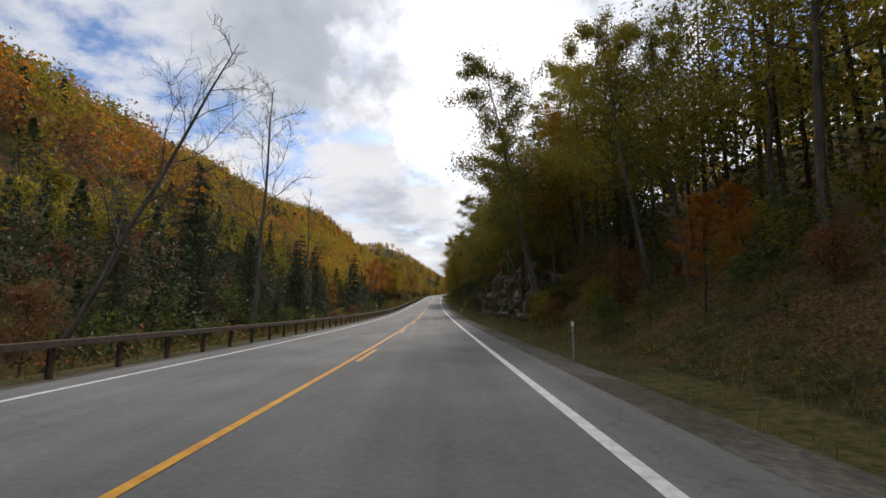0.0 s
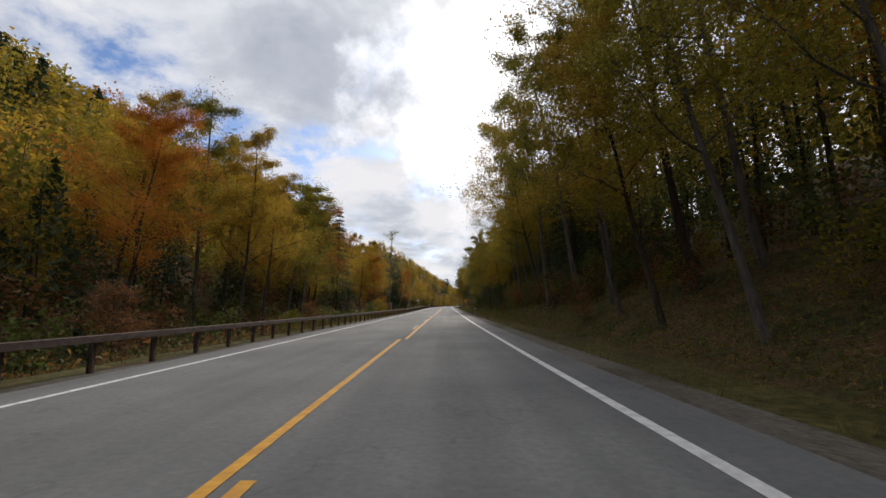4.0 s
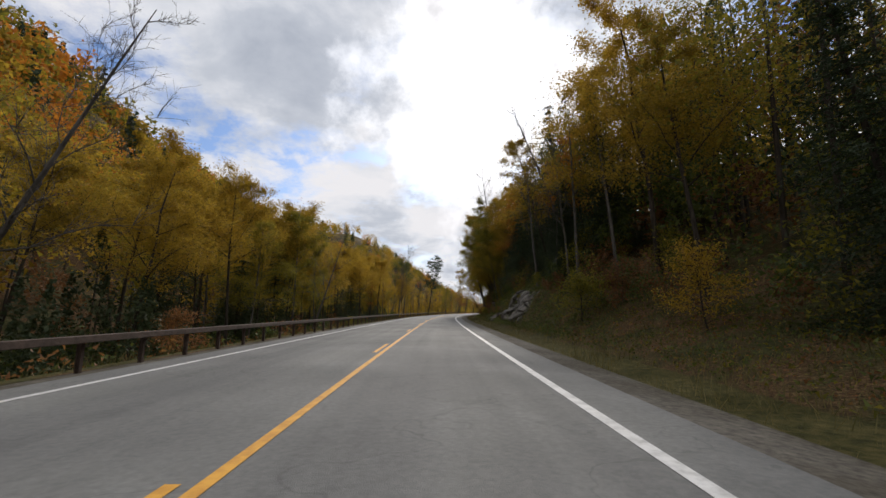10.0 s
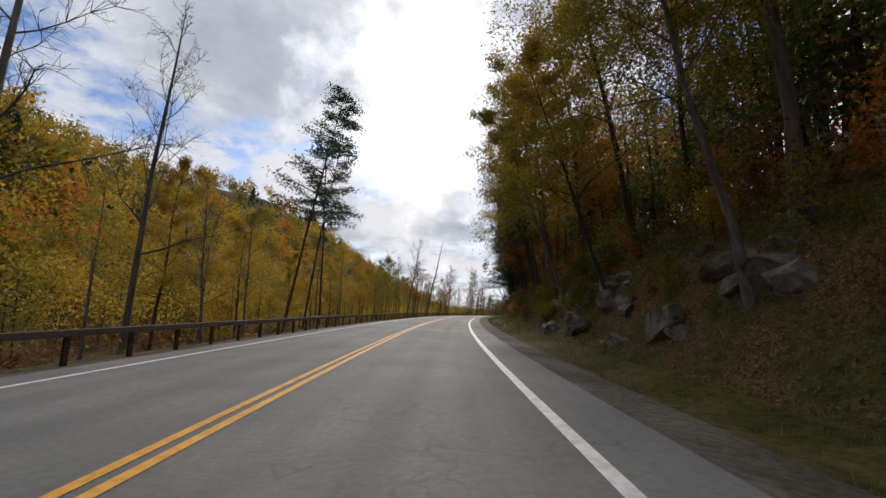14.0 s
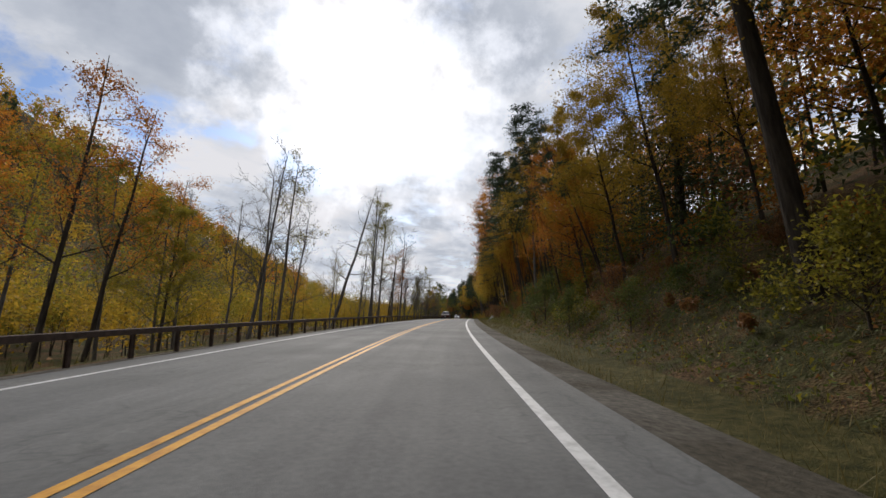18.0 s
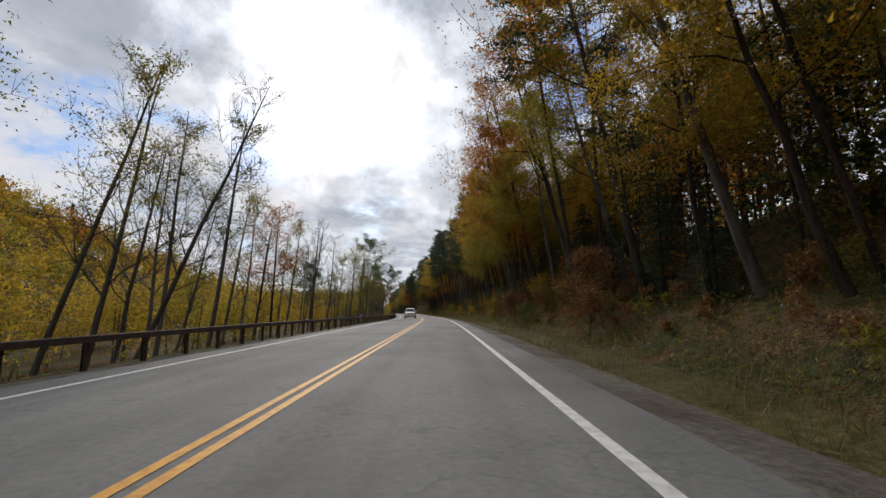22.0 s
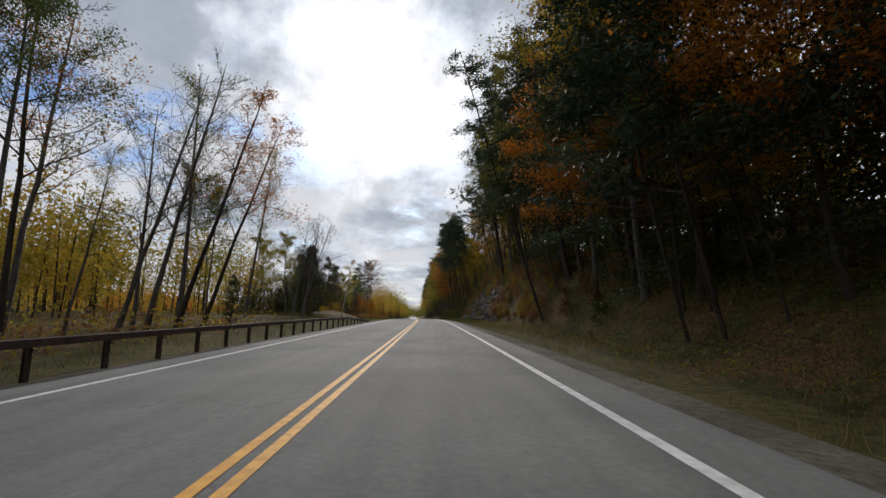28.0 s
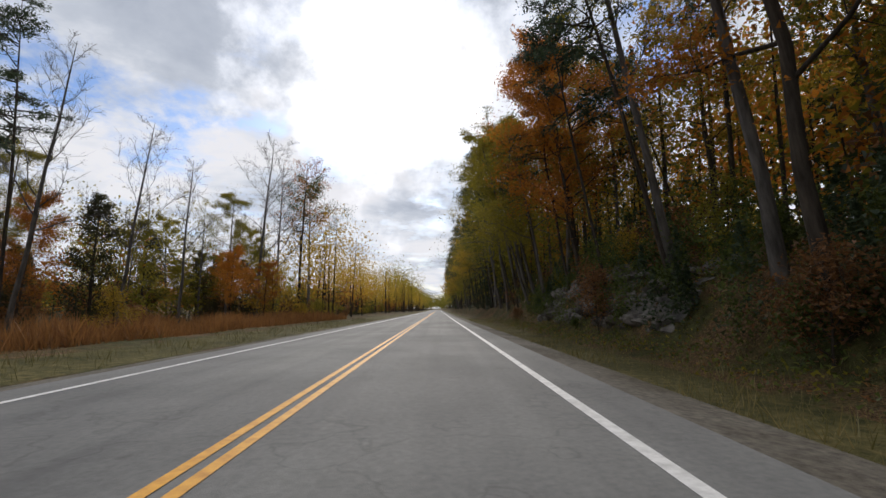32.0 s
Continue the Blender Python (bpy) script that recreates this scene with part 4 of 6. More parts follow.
plant_tall("olive", 221.0, 10.0, 6.7, -12)
plant_tall("gold", 287.5, 13.0, 17.8, -1)
plant_tall("bare", 348.8, 12.0, 27.2, -7)
plant_tall("bare", 304.3, 14.0, 14.2, -18)
plant_tall("gold", 436.0, 11.0, 24.1, -9)
plant_tall("hemlock", 462.0, 10.0, 12.7, -10)
plant_tall("hemlock", 462.5, 11.0, 12.5, -4)
plant_tall("pine", 608.8, 11.5, 30.0, -0)
plant_tall("pine", 550.8, 12.0, 23.7, -3)
plant_tall("pine", 542.8, 12.5, 21.1, -3)
plant_tall("pine", 528.2, 13.0, 16.8, -10)
plant_tall("pine", 551.8, 10.0, 16.7, -10)
plant_tall("pine", 574.5, 10.5, 20.9, -3)
plant_tall("birch", 546.5, 9.5, 4.4, -13)
plant_tall("birch", 552.2, 10.2, 6.4, -8)
plant_tall("gold", 642.5, 12.0, 30.0, -0)
plant_tall("pine", 669.3, 11.0, 18.0, -9)
plant_tall("pine", 667.8, 12.0, 13.9, -12)
plant_tall("pine", 666.3, 13.0, 14.8, -10)
plant_tall("pine", 677.1, 12.0, 18.6, -5)
plant_tall("pine", 683.3, 11.5, 20.8, -5)
plant_tall("pine", 694.8, 11.5, 25.6, -3)
plant_tall("pine", 755.5, 10.0, 7.9, -10)
plant_tall("pine", 752.5, 10.0, 6.9, -10)
plant_tall("pine", 797.5, 13.0, 18.8, -7)
plant_tall("pine", 802.0, 13.0, 22.7, -4)
plant_tall("pine", 808.2, 12.0, 23.5, -4)
plant_tall("pine", 785.0, 14.0, 10.3, -19)
plant_tall("pine", 788.0, 14.0, 11.9, -14)
plant_tall("pine", 813.4, 14.0, 15.8, -9)
plant_tall("pine", 900.0, 12.0, 22.8, -5)
plant_tall("orange", 873.0, 9.8, 16.5, -5)
plant_tall("orange", 878.0, 11.5, 18.0, -3)
plant_tall("pine", 873.8, 15.0, 11.3, -13)
plant_tall("pine", 870.8, 15.0, 11.3, -14)
plant_tall("hemlock", 925.0, 11.0, 30.0, -0)
plant_tall("gold", 359.5, 9.5, 11.1, -20)
plant_tall("olive", 404.5, 10.0, 27.5, -6)
plant_tall("olive", 31.8, 9.5, 19.8, -7)
plant_tall("olive", 70.2, 10.0, 14.0, -3)
plant_tall("gold", 340.5, 10.0, 10.1, -12)
plant_tall("gold", 484.2, 11.0, 11.5, -3)
plant_tall("pine", 771.8, 9.0, 20.0, -18)
plant_tall("gold", 754.8, 11.0, 8.0, -5)
plant_tall("hemlock", 773.5, 11.0, 13.7, 0)
plant_tall("pine", 829.8, 11.5, 30.0, -0)
plant_tall("gold", 355.8, 8.2, 10.3, -28)
plant_tall("gold", 389.8, 9.0, 12.2, -20)
plant_tall("pine", 465.0, 9.0, 12.5, -24)
plant_tall("pine", 588.0, 10.0, 30.0, -4)
plant_tall("pine", 606.8, 9.5, 30.0, -5)
plant_tall("pine", 696.5, 10.5, 22.4, -2)
plant_tall("pine", 710.0, 10.5, 23.7, -3)
plant_tall("pine", 728.0, 10.0, 23.7, -2)
plant_tall("pine", 851.0, 11.0, 30.0, -2)
plant_tall("pine", 907.8, 11.0, 30.0, -3)
plant_tall("pine", 847.8, 11.5, 24.8, -3)
plant_tall("olive", 880.0, 11.0, 28.1, -2)
plant_tall("hemlock", 1059.5, 11.0, 30.0, -2)
plant_tall("olive", 981.5, 11.0, 30.0, -0)
plant_tall("orange", 625.0, 10.5, 25.9, -4)
plant_tall("gold", 647.2, 10.0, 30.0, -2)
plant_tall("gold", 626.8, 10.5, 26.8, -4)
plant_tall("sprucel", 45.2, -12.5, 10.0, 4)
plant_tall("sprucel", 53.2, -15.0, 7.8, 1)
plant_tall("sprucel", 41.8, -11.0, 6.4, 3)
plant_tall("hemlock", 795.8, -14.0, 9.2, 2)
plant_tall("bare", 622.8, -10.0, 11.2, 7)
plant_tall("bare", 628.2, -11.0, 12.7, 6)
plant_tall("bare", 630.8, -10.0, 11.4, 4)
plant_tall("greentop", 628.5, -12.0, 10.7, 4)
plant_tall("greentop", 663.5, -10.0, 18.3, 1)
plant_tall("bare", 387.8, -10.0, 14.4, 8)
plant_tall("birchr", 358.0, -8.5, 5.4, 6)
plant_tall("birchr", 359.0, -8.8, 5.0, -0)
# ---------------- trees at the foot of the right bank ----------------
EDGE = np.random.default_rng(88)


def edge_row(kinds, s0, s1, gap, u0, u1, h0, h1, lean):
    """Trees that lean out over the verge, one every gap metres."""
    for s in np.arange(s0, s1, gap):
        k = kinds[int(EDGE.integers(len(kinds)))]
        plant_tall(k, float(s + EDGE.uniform(-0.8, 0.8)), float(EDGE.uniform(u0, u1)), float(EDGE.uniform(h0, h1)), float(lean + EDGE.uniform(-4, 4)))["group"] = "trees at the foot of the right bank"


# height of the crowns that reach out over the verge, along the road in metres
CROWN_S = (20, 40, 50, 70, 80, 90, 100, 120, 132, 170, 180, 200, 210, 220, 230, 250, 260, 300, 312, 340, 362, 490, 500, 530, 560, 584, 592, 612, 630, 660, 680, 700, 800, 820, 842, 856, 871, 882, 900, 920, 1100)
CROWN_H = (14, 19, 16, 22, 14.5, 16, 13, 20, 23, 23, 12, 18, 12, 14, 8, 11, 10, 13, 11, 19, 23, 23, 13, 19, 23, 23, 17, 21, 23, 22, 20.5, 23, 23, 16, 22, 21, 16.5, 16.5, 22, 24, 24)


def overhang(kinds, s0, s1, gap):
    """Trees on the bank whose tops lean out to the edge of the verge."""
    for s in np.arange(s0, s1, gap):
        k = kinds[int(EDGE.integers(len(kinds)))]
        at = float(s + EDGE.uniform(-1.5, 1.5))
        tall = float(np.interp(at, CROWN_S, CROWN_H)) * float(EDGE.uniform(0.84, 1.0))
        u = float(EDGE.uniform(10.0, 11.4))
        over = u - (7.9 if k in ("gold", "olive", "orange", "hemlock") else 7.2)
        plant_tall(k, at, u, tall, -math.degrees(math.asin(min(over / tall, 0.3))))["group"] = "trees leaning out over the verge"


overhang(["olive", "gold", "olive"], 122, 158, 7)
overhang(["olive", "olive", "gold"], 184, 206, 5)
overhang(["gold", "olive", "olive"], 336, 420, 9)
overhang(["highhemlock", "olive", "highhemlock"], 420, 490, 5.5)
overhang(["pine", "pine", "gold", "pine"], 500, 530, 4.4)
overhang(["pine", "pine", "sparse", "pine", "gold"], 531, 590, 3.6)
overhang(["pine", "thin", "pine", "thin", "olive", "sparse"], 592, 655, 4.4)
overhang(["pine", "pine", "thin", "pine"], 656, 730, 3.6)
overhang(["highhemlock", "olive", "pine", "gold", "highhemlock"], 730, 800, 5)
overhang(["pine", "thin", "olive", "pine"], 828, 866, 5)
overhang(["pine", "olive", "gold", "thin", "pine"], 882, 1100, 5)
edge_row(["olive", "thin", "olive"], 30, 46, 5, 8.8, 9.6, 10, 13, -6)
edge_row(["hemlock", "olive", "olive"], 6, 70, 5, 12.2, 14, 14, 17, 0)
edge_row(["olive", "gold", "olive"], 140, 206, 7, 12.4, 14.2, 13, 17, 0)
plant_tall("orange", 13, 9.8, 4.0)["group"] = "trees at the foot of the right bank"
edge_row(["olive", "thin"], 60, 74, 6, 8.8, 9.6, 9, 12, -6)
edge_row(["hemlock", "olive", "hemlock", "thin"], 78, 112, 6, 11.5, 13.2, 14, 18, 0)
edge_row(["hemlock", "olive"], 78, 116, 5.5, 12.4, 14.2, 15, 18, 0)
edge_row(["olive", "olive", "gold"], 112, 130, 4.5, 8.4, 9.4, 11, 14, -10)
edge_row(["olive", "gold", "olive"], 176, 192, 5, 9.5, 11, 9, 12, -8)
edge_row(["olive"], 206, 214, 5, 9.6, 10.4, 14, 16, -10)
edge_row(["thin", "bare"], 290, 306, 3.5, 10, 12, 10, 12, -4)
edge_row(["hemlock", "gold"], 308, 336, 5, 12.2, 14, 14, 17, 0)
edge_row(["olive", "gold", "olive"], 346, 412, 17, 8.4, 9.6, 13, 16, -12)
edge_row(["boughpine", "hemlock"], 466, 486, 5, 10.2, 11.2, 15, 17, -5)
edge_row(["pine", "pine", "thin"], 512, 530, 5, 9.2, 10.6, 13, 17, -2)
edge_row(["orange", "gold"], 494, 512, 5, 10.5, 12.5, 9, 13, -8)
edge_row(["orange", "pine", "orange", "gold"], 536, 562, 3.2, 10.6, 13, 12, 16, -6)
edge_row(["pine", "gold"], 582, 606, 5, 9.4, 11, 12, 15, -8)
edge_row(["gold", "olive", "olive"], 624, 652, 4.5, 9.4, 11.2, 13, 17, -10)
edge_row(["pine", "thin", "pine"], 674, 706, 2.6, 9.5, 13, 15, 19, -8)
edge_row(["boughpine"], 753, 757, 2, 9.0, 9.4, 13, 14, -6)
edge_row(["orange", "pine", "thin"], 748, 776, 4, 9.8, 11, 12, 16, -8)
edge_row(["hemlock", "hemlock", "olive"], 740, 768, 6, 11.4, 13.5, 11, 15, -4)
edge_row(["pine", "thin", "pine", "olive", "gold"], 776, 840, 3.4, 11.6, 14, 13, 17, -9)

for s in range(700, 764, 3):
    k = ("bare", "thin", "sparse", "thin", "greentop")[s % 5]
    plant_tall(k, s + float(EDGE.uniform(-1, 1)), -float(EDGE.uniform(9.2, 13)), float(EDGE.uniform(9, 13)))["group"] = "trees behind the guard rail"
for s in range(216, 252, 2):
    plant_tall("hemlock", s + float(EDGE.uniform(-1, 1)), -float(EDGE.uniform(12, 18)), float(EDGE.uniform(10, 15)))["group"] = "hemlocks behind the guard rail"

# ---------------- right bank ----------------
RB, OVER = "trees on the right bank", (-12, -2)
forest({"hemlock": 3, "olive": 4, "gold": 1, "orange": 1}, -12, 4.5 * V, 11.2, 13.6, 3.2, (0.65, 1.1), RB, OVER)
forest({"olive": 6, "gold": 3, "hemlock": 2, "thin": 1}, 4.5 * V, 10 * V, 11.0, 13.4, 3.4, (0.6, 1.0), RB, OVER)
forest({"gold": 4, "hemlock": 2, "olive": 3, "orange": 2}, 10 * V, 16 * V, 11.4, 13.8, 3.2, (0.6, 1.0), RB, OVER)
forest({"pine": 3, "orange": 2, "gold": 3, "olive": 3, "hemlock": 3}, 16 * V, 23 * V, 10.4, 13.5, 3.3, (0.5, 0.88), RB, (-8, 0))
forest({"pine": 6, "gold": 2, "thin": 3, "orange": 2}, 23 * V, 28.4 * V, 10.0, 13.5, 3.0, (0.55, 0.95), RB, (-8, 0))
forest({"pine": 5, "gold": 3, "olive": 5, "orange": 1, "hemlock": 2}, 29 * V, 36 * V, 11.5, 14.5, 3.4, (0.55, 0.98), RB, (-7, 0))
SHRUBS = "shrubs at the foot of the right bank"
forest({"shrubo": 4, "shrubg": 4, "shrubgold": 2, "rust": 2}, 0.5 * V, 4.2 * V, 8.1, 10.5, 1.9, (0.25, 0.6), SHRUBS)
forest({"rust": 3, "shrubg": 3, "shrubo": 3, "shrubgold": 2}, 12.2 * V, 16.3 * V, 8.0, 12.5, 2.1, (0.25, 0.65), SHRUBS)
forest({"rust": 4, "shrubg": 4, "shrubo": 2, "shrubgold": 1}, 16.5 * V, 24 * V, 8.0, 11, 2.6, (0.4, 1.0), SHRUBS)
forest({"rust": 4, "shrubg": 3, "shrubo": 3, "shrubgold": 1}, -5, 34 * V, 8.2, 11.5, 2.9, (0.35, 1.0), SHRUBS)

# ---------------- left side ----------------
LB = "trees behind the guard rail"
forest({"hemlock": 6, "olive": 1, "bare": 3, "sparse": 1, "shrubg": 3}, -12, 4.8 * V, -9.5, -17, 4.4, (0.24, 0.48), LB)
forest({"gold": 5, "olive": 4, "hemlock": 3, "orange": 2}, 4.8 * V, 8.1 * V, -10.5, -17, 4.2, (0.62, 0.92), LB, (0, 6))
forest({"highgold": 6, "olive": 3, "hemlock": 3}, 9.4 * V, 11.5 * V, -10, -18, 4.2, (0.55, 0.84), LB, (0, 6))
forest({"highgold": 6, "olive": 1, "thin": 3, "bare": 2, "sparse": 2, "hemlock": 1}, 11 * V, 14 * V, -10, -19, 4.0, (0.5, 0.78), LB)
forest({"gold": 3, "olive": 1, "sparse": 3, "thin": 2}, 13 * V, 19 * V, -11, -20, 4.6, (0.5, 0.8), LB)
forest({"bare": 6, "thin": 4, "sparse": 2}, 15 * V, 28.8 * V, -9.5, -18, 4.6, (0.6, 1.0), LB, (0, 7))
forest({"olive": 6, "orange": 1, "cedar": 3, "thin": 4, "bare": 2, "gold": 1, "rust": 2}, 30.2 * V, 34.5 * V, -17, -25, 4.4, (0.42, 0.75), "trees beyond the field")
forest({"cedar": 5, "olive": 1}, 806, 834, -16, -24, 3.8, (0.65, 1.15), "cedars beyond the rail")
forest({"rust": 4, "shrubg": 2, "shrubo": 3}, -5, 14 * V, -7.6, -11, 4.4, (0.35, 0.7), "shrubs behind the guard rail")
forest({"rust": 3, "shrubo": 3, "shrubgold": 2}, 30.5 * V, 36 * V, -13, -18, 4.4, (0.4, 0.7), "shrubs at the edge of the field")

# ---------------- dark hemlocks that close the bank ----------------
for s in np.arange(297, 327, 1.7):
    high = float(EDGE.uniform(6, 9.5)) if s < 318 else float(EDGE.uniform(8, 13))
    plant_tall("hemlock", float(s), float(EDGE.uniform(11.2, 14.2)), high, float(EDGE.uniform(-4, 1)))["group"] = "hemlocks on the right bank"
for s, u, high in ((596.5, 10.4, 5.2), (600.5, 10.8, 6.4), (604.0, 10.2, 4.6), (611.0, 11.2, 7.0)):
    plant_tall("hemlock", s, u, high)["group"] = "hemlocks on the right bank"
for s in np.arange(584, 650, 1.9):
    k = ("highhemlock", "olive", "hemlock", "olive")[int(EDGE.integers(4))]
    plant_tall(k, float(s), float(EDGE.uniform(14.5, 21)), float(EDGE.uniform(11, 16)))["group"] = "trees higher on the right bank"

plant_tall("bare", 92.0, -13.6, 10.5, 30)
for s in np.arange(328, 352, 3.0):
    plant_tall(("olive", "gold", "olive")[int(EDGE.integers(3))], float(s), float(EDGE.uniform(9.4, 11)), float(EDGE.uniform(9, 13)), float(EDGE.uniform(-16, -8)))["group"] = "trees at the foot of the right bank"
for s in [*np.arange(828, 850, 3.6), *np.arange(851, 904, 6)]:
    high = float(np.interp(s, CROWN_S, CROWN_H)) * float(EDGE.uniform(0.92, 1.02))
    k = "pine" if s < 850 else ("pine", "olive", "orange", "pine")[int(EDGE.integers(4))]
    plant_tall(k, float(s), 9.8, high, -math.degrees(math.asin(3.2 / high)))["group"] = "trees leaning out over the verge"
for s in np.arange(298, 348, 4.4):
    plant_tall("highgold", float(s), -float(EDGE.uniform(12.5, 17)), float(EDGE.uniform(13, 15.5)))["group"] = LB
for s in np.arange(836, 1010, 1.3):
    k = ("olive", "cedar", "hemlock", "olive", "cedar")[int(EDGE.integers(5))]
    plant_tall(k, float(s), -float(EDGE.uniform(20, 27)), float(EDGE.uniform(3.4, 8.0)))["group"] = "trees beyond the field"

# ---------------- woods on the slopes ----------------
trunks = Heap()


def woods(name, s0, s1, u0, u1, count, mat, seed, label, size=0.8, per=130, tall=(7, 12), tip=False, stems=False, wide=0.32, up=0.58):
    """Many trees that nobody could count, as one mesh of leaves in uneven clumps."""
    r = np.random.default_rng(seed)
    s, u = r.uniform(s0, s1, count), r.uniform(min(u0, u1), max(u0, u1), count)
    x, y = plan(s, u)
    z = ground_z(s, u)
    h = r.uniform(*tall, count) * np.where(u > 0, canopy(s), 1)
    if tip:
        f = r.uniform(0.05, 1, (count, per, 1))
        w = h[:, None] * 0.22 * (1 - f[:, :, 0])
        q = r.normal(0, 1, (count, per, 3))
        q /= np.linalg.norm(q, axis=2)[:, :, None]
        q = np.concatenate([q[:, :, :2] * w[:, :, None] * 1.3, f * h[:, None, None]], 2)
    else:
        lumps = r.normal(0, 1, (count, 9, 3))
        lumps /= np.linalg.norm(lumps, axis=2)[:, :, None]
        lumps *= r.uniform(0.35, 1.0, (count, 9, 1))
        pick = r.integers(0, 9, (count, per))
        q = np.take_along_axis(lumps, pick[:, :, None], 1) + np.clip(r.normal(0, 0.24, (count, per, 3)), -0.4, 0.4)
        q = q * (h * wide)[:, None, None] * np.array([1, 1, 1.25]) + np.array([0, 0, 1]) * (h * up)[:, None, None]
    c = (q + np.stack([x, y, z], -1)[:, None, :]).reshape(-1, 3)
    if stems:
        for i in range(count):
            b = Vector((float(x[i]), float(y[i]), float(z[i]) - 0.5))
            e = Vector((float(r.normal(0, 0.5)), float(r.normal(0, 0.5)), float(h[i]) * 0.9))
            trunks.add(*tube([b, b + e * 0.5, b + e], [h[i] * 0.0085, h[i] * 0.006, 0.02], 4))
    ob = new(name, leaves_mesh(name, c, size, mat, r, 0.2, 1.4))
    return tagged(ob, label, "woods", kind="stuff")


# near woods: behind the first rows on both sides
woods("row_hemlock_woods", -12, 36 * V, 13.3, 18.5, 200, L_NEEDLE, 41, "dark hemlock woods close behind the bank", 0.18, 1100, (10, 17), True, True)
woods("row_olive_woods", -12, 17 * V, 13.3, 18.5, 120, L_OLIVE, 42, "yellow-green woods close behind the bank", 0.14, 1500, (11, 17), False, True)
woods("row_gold_woods", -12, 40 * V, 13.3, 18.5, 105, L_GOLD, 43, "golden woods close behind the bank", 0.14, 1500, (11, 17), False, True)
woods("row_orange_woods", 15 * V, 27 * V, 13.3, 18.5, 48, L_ORANGE, 44, "orange woods close behind the bank", 0.14, 1500, (10, 16), False, True)
woods("bank_hemlock_woods", -12, 36 * V, 18.5, 34, 240, L_NEEDLE, 21, "dark hemlock woods up the slope", 0.42, 360, (9, 15), True, True)
woods("bank_olive_woods", -12, 17 * V, 18.5, 34, 110, L_OLIVE, 22, "yellow-green woods up the slope", 0.42, 360, (10, 16), False, True)
woods("bank_gold_woods", -12, 40 * V, 18.5, 34, 130, L_GOLD, 23, "golden autumn woods up the slope", 0.42, 360, (10, 16), False, True)
woods("bank_orange_woods", 15 * V, 40 * V, 18.5, 34, 90, L_ORANGE, 24, "orange autumn woods up the slope", 0.42, 360, (9, 15), False, True)
woods("foot_gold_woods", 3.2 * V, 10 * V, -16, -36, 140, L_GOLD, 25, "golden autumn woods at the foot of the hill", 0.23, 540, (5, 9), False, True)
woods("foot_olive_woods", 2.5 * V, 10 * V, -16, -36, 140, L_OLIVE, 26, "yellow-green woods at the foot of the hill", 0.23, 540, (5, 9), False, True)
woods("foot_hemlock_woods", -12, 12 * V, -15, -34, 130, L_NEEDLE, 27, "dark hemlocks at the foot of the hill", 0.22, 520, (5, 9), True, True)
woods("foot_orange_woods", 3 * V, 7 * V, -19, -36, 60, L_ORANGE, 28, "orange autumn woods at the foot of the hill", 0.23, 540, (5, 9), False, True)
woods("tall_gold_woods", 10 * V, 14.5 * V, -17, -36, 110, L_GOLD, 46, "golden woods on bare trunks at the foot of the hill", 0.22, 540, (7, 11), False, True, 0.26, 0.74)
woods("tall_olive_woods", 10 * V, 14.5 * V, -17, -36, 60, L_OLIVE, 47, "yellow-green woods on bare trunks at the foot of the hill", 0.22, 540, (7, 11), False, True, 0.26, 0.74)
# added dark plants: their colour stands in for shade beneath the crowns
woods("foot_shade_hemlocks", 8.2 * V, 14 * V, -10.5, -20, 190, L_NEEDLE, 62, "low dark hemlocks added as shade under the golden trees", 0.14, 420, (2.5, 5.5), True)
woods("foot_shade_green", 8.2 * V, 14.5 * V, -10.5, -20, 170, L_GREEN, 63, "dark green brush added as shade under the golden trees", 0.12, 260, (1.6, 3.6))
woods("foot_rust_brush", 4 * V, 17 * V, -10, -34, 560, L_RUST, 48, "rusty brown brush at the foot of the hill", 0.16, 170, (1.4, 3.4))
woods("foot_green_brush", -12, 9 * V, -9, -22, 260, L_GREEN, 49, "dark green brush at the foot of the hill", 0.14, 200, (1.4, 3.6))
woods("foot_dark_brush", -12, 5 * V, -9.5, -26, 190, L_NEEDLE, 50, "dark low hemlocks at the foot of the hill", 0.15, 300, (2, 6.5), True)
woods("foot_bare_rust_brush", -12, 3.6 * V, -15, -36, 170, L_RUST, 77, "rusty brown brush on the steep hillside", 0.17, 200, (1.6, 4))
woods("foot_slope_olive", -12, 3.2 * V, -22, -36, 40, L_OLIVE, 78, "yellow-green trees on the steep hillside", 0.24, 420, (4, 7), False, True)
woods("flat_gold_woods", 13 * V, 30 * V, -19, -46, 250, L_GOLD, 29, "golden woods on the river flat", 0.21, 650, (6, 10), False, True)
woods("flat_olive_woods", 13 * V, 30 * V, -19, -46, 190, L_OLIVE, 30, "yellow-green woods on the river flat", 0.21, 650, (6, 10), False, True)
woods("field_edge_woods", 29 * V, 48 * V, -20, -44, 190, L_OLIVE, 31, "yellow-green woods beyond the field", 0.17, 750, (8, 13), False, True)
woods("field_edge_orange_woods", 31.5 * V, 46 * V, -17, -32, 50, L_ORANGE, 32, "orange woods beyond the field", 0.19, 750, (7, 12), False, True)
woods("field_edge_gold_woods", 34 * V, 50 * V, -11, -26, 120, L_GOLD, 33, "golden woods along the road ahead", 0.24, 600, (12, 18), False, True)
woods("road_end_woods", 34 * V, 50 * V, 10.5, 18, 170, L_OLIVE, 34, "dark woods along the road ahead", 0.36, 420, (13, 19), False, True)
woods("road_end_left_woods", 38 * V, 60 * V, -9.5, -22, 130, L_OLIVE, 51, "yellow-green woods along the road ahead", 0.42, 300, (15, 22), False, True)
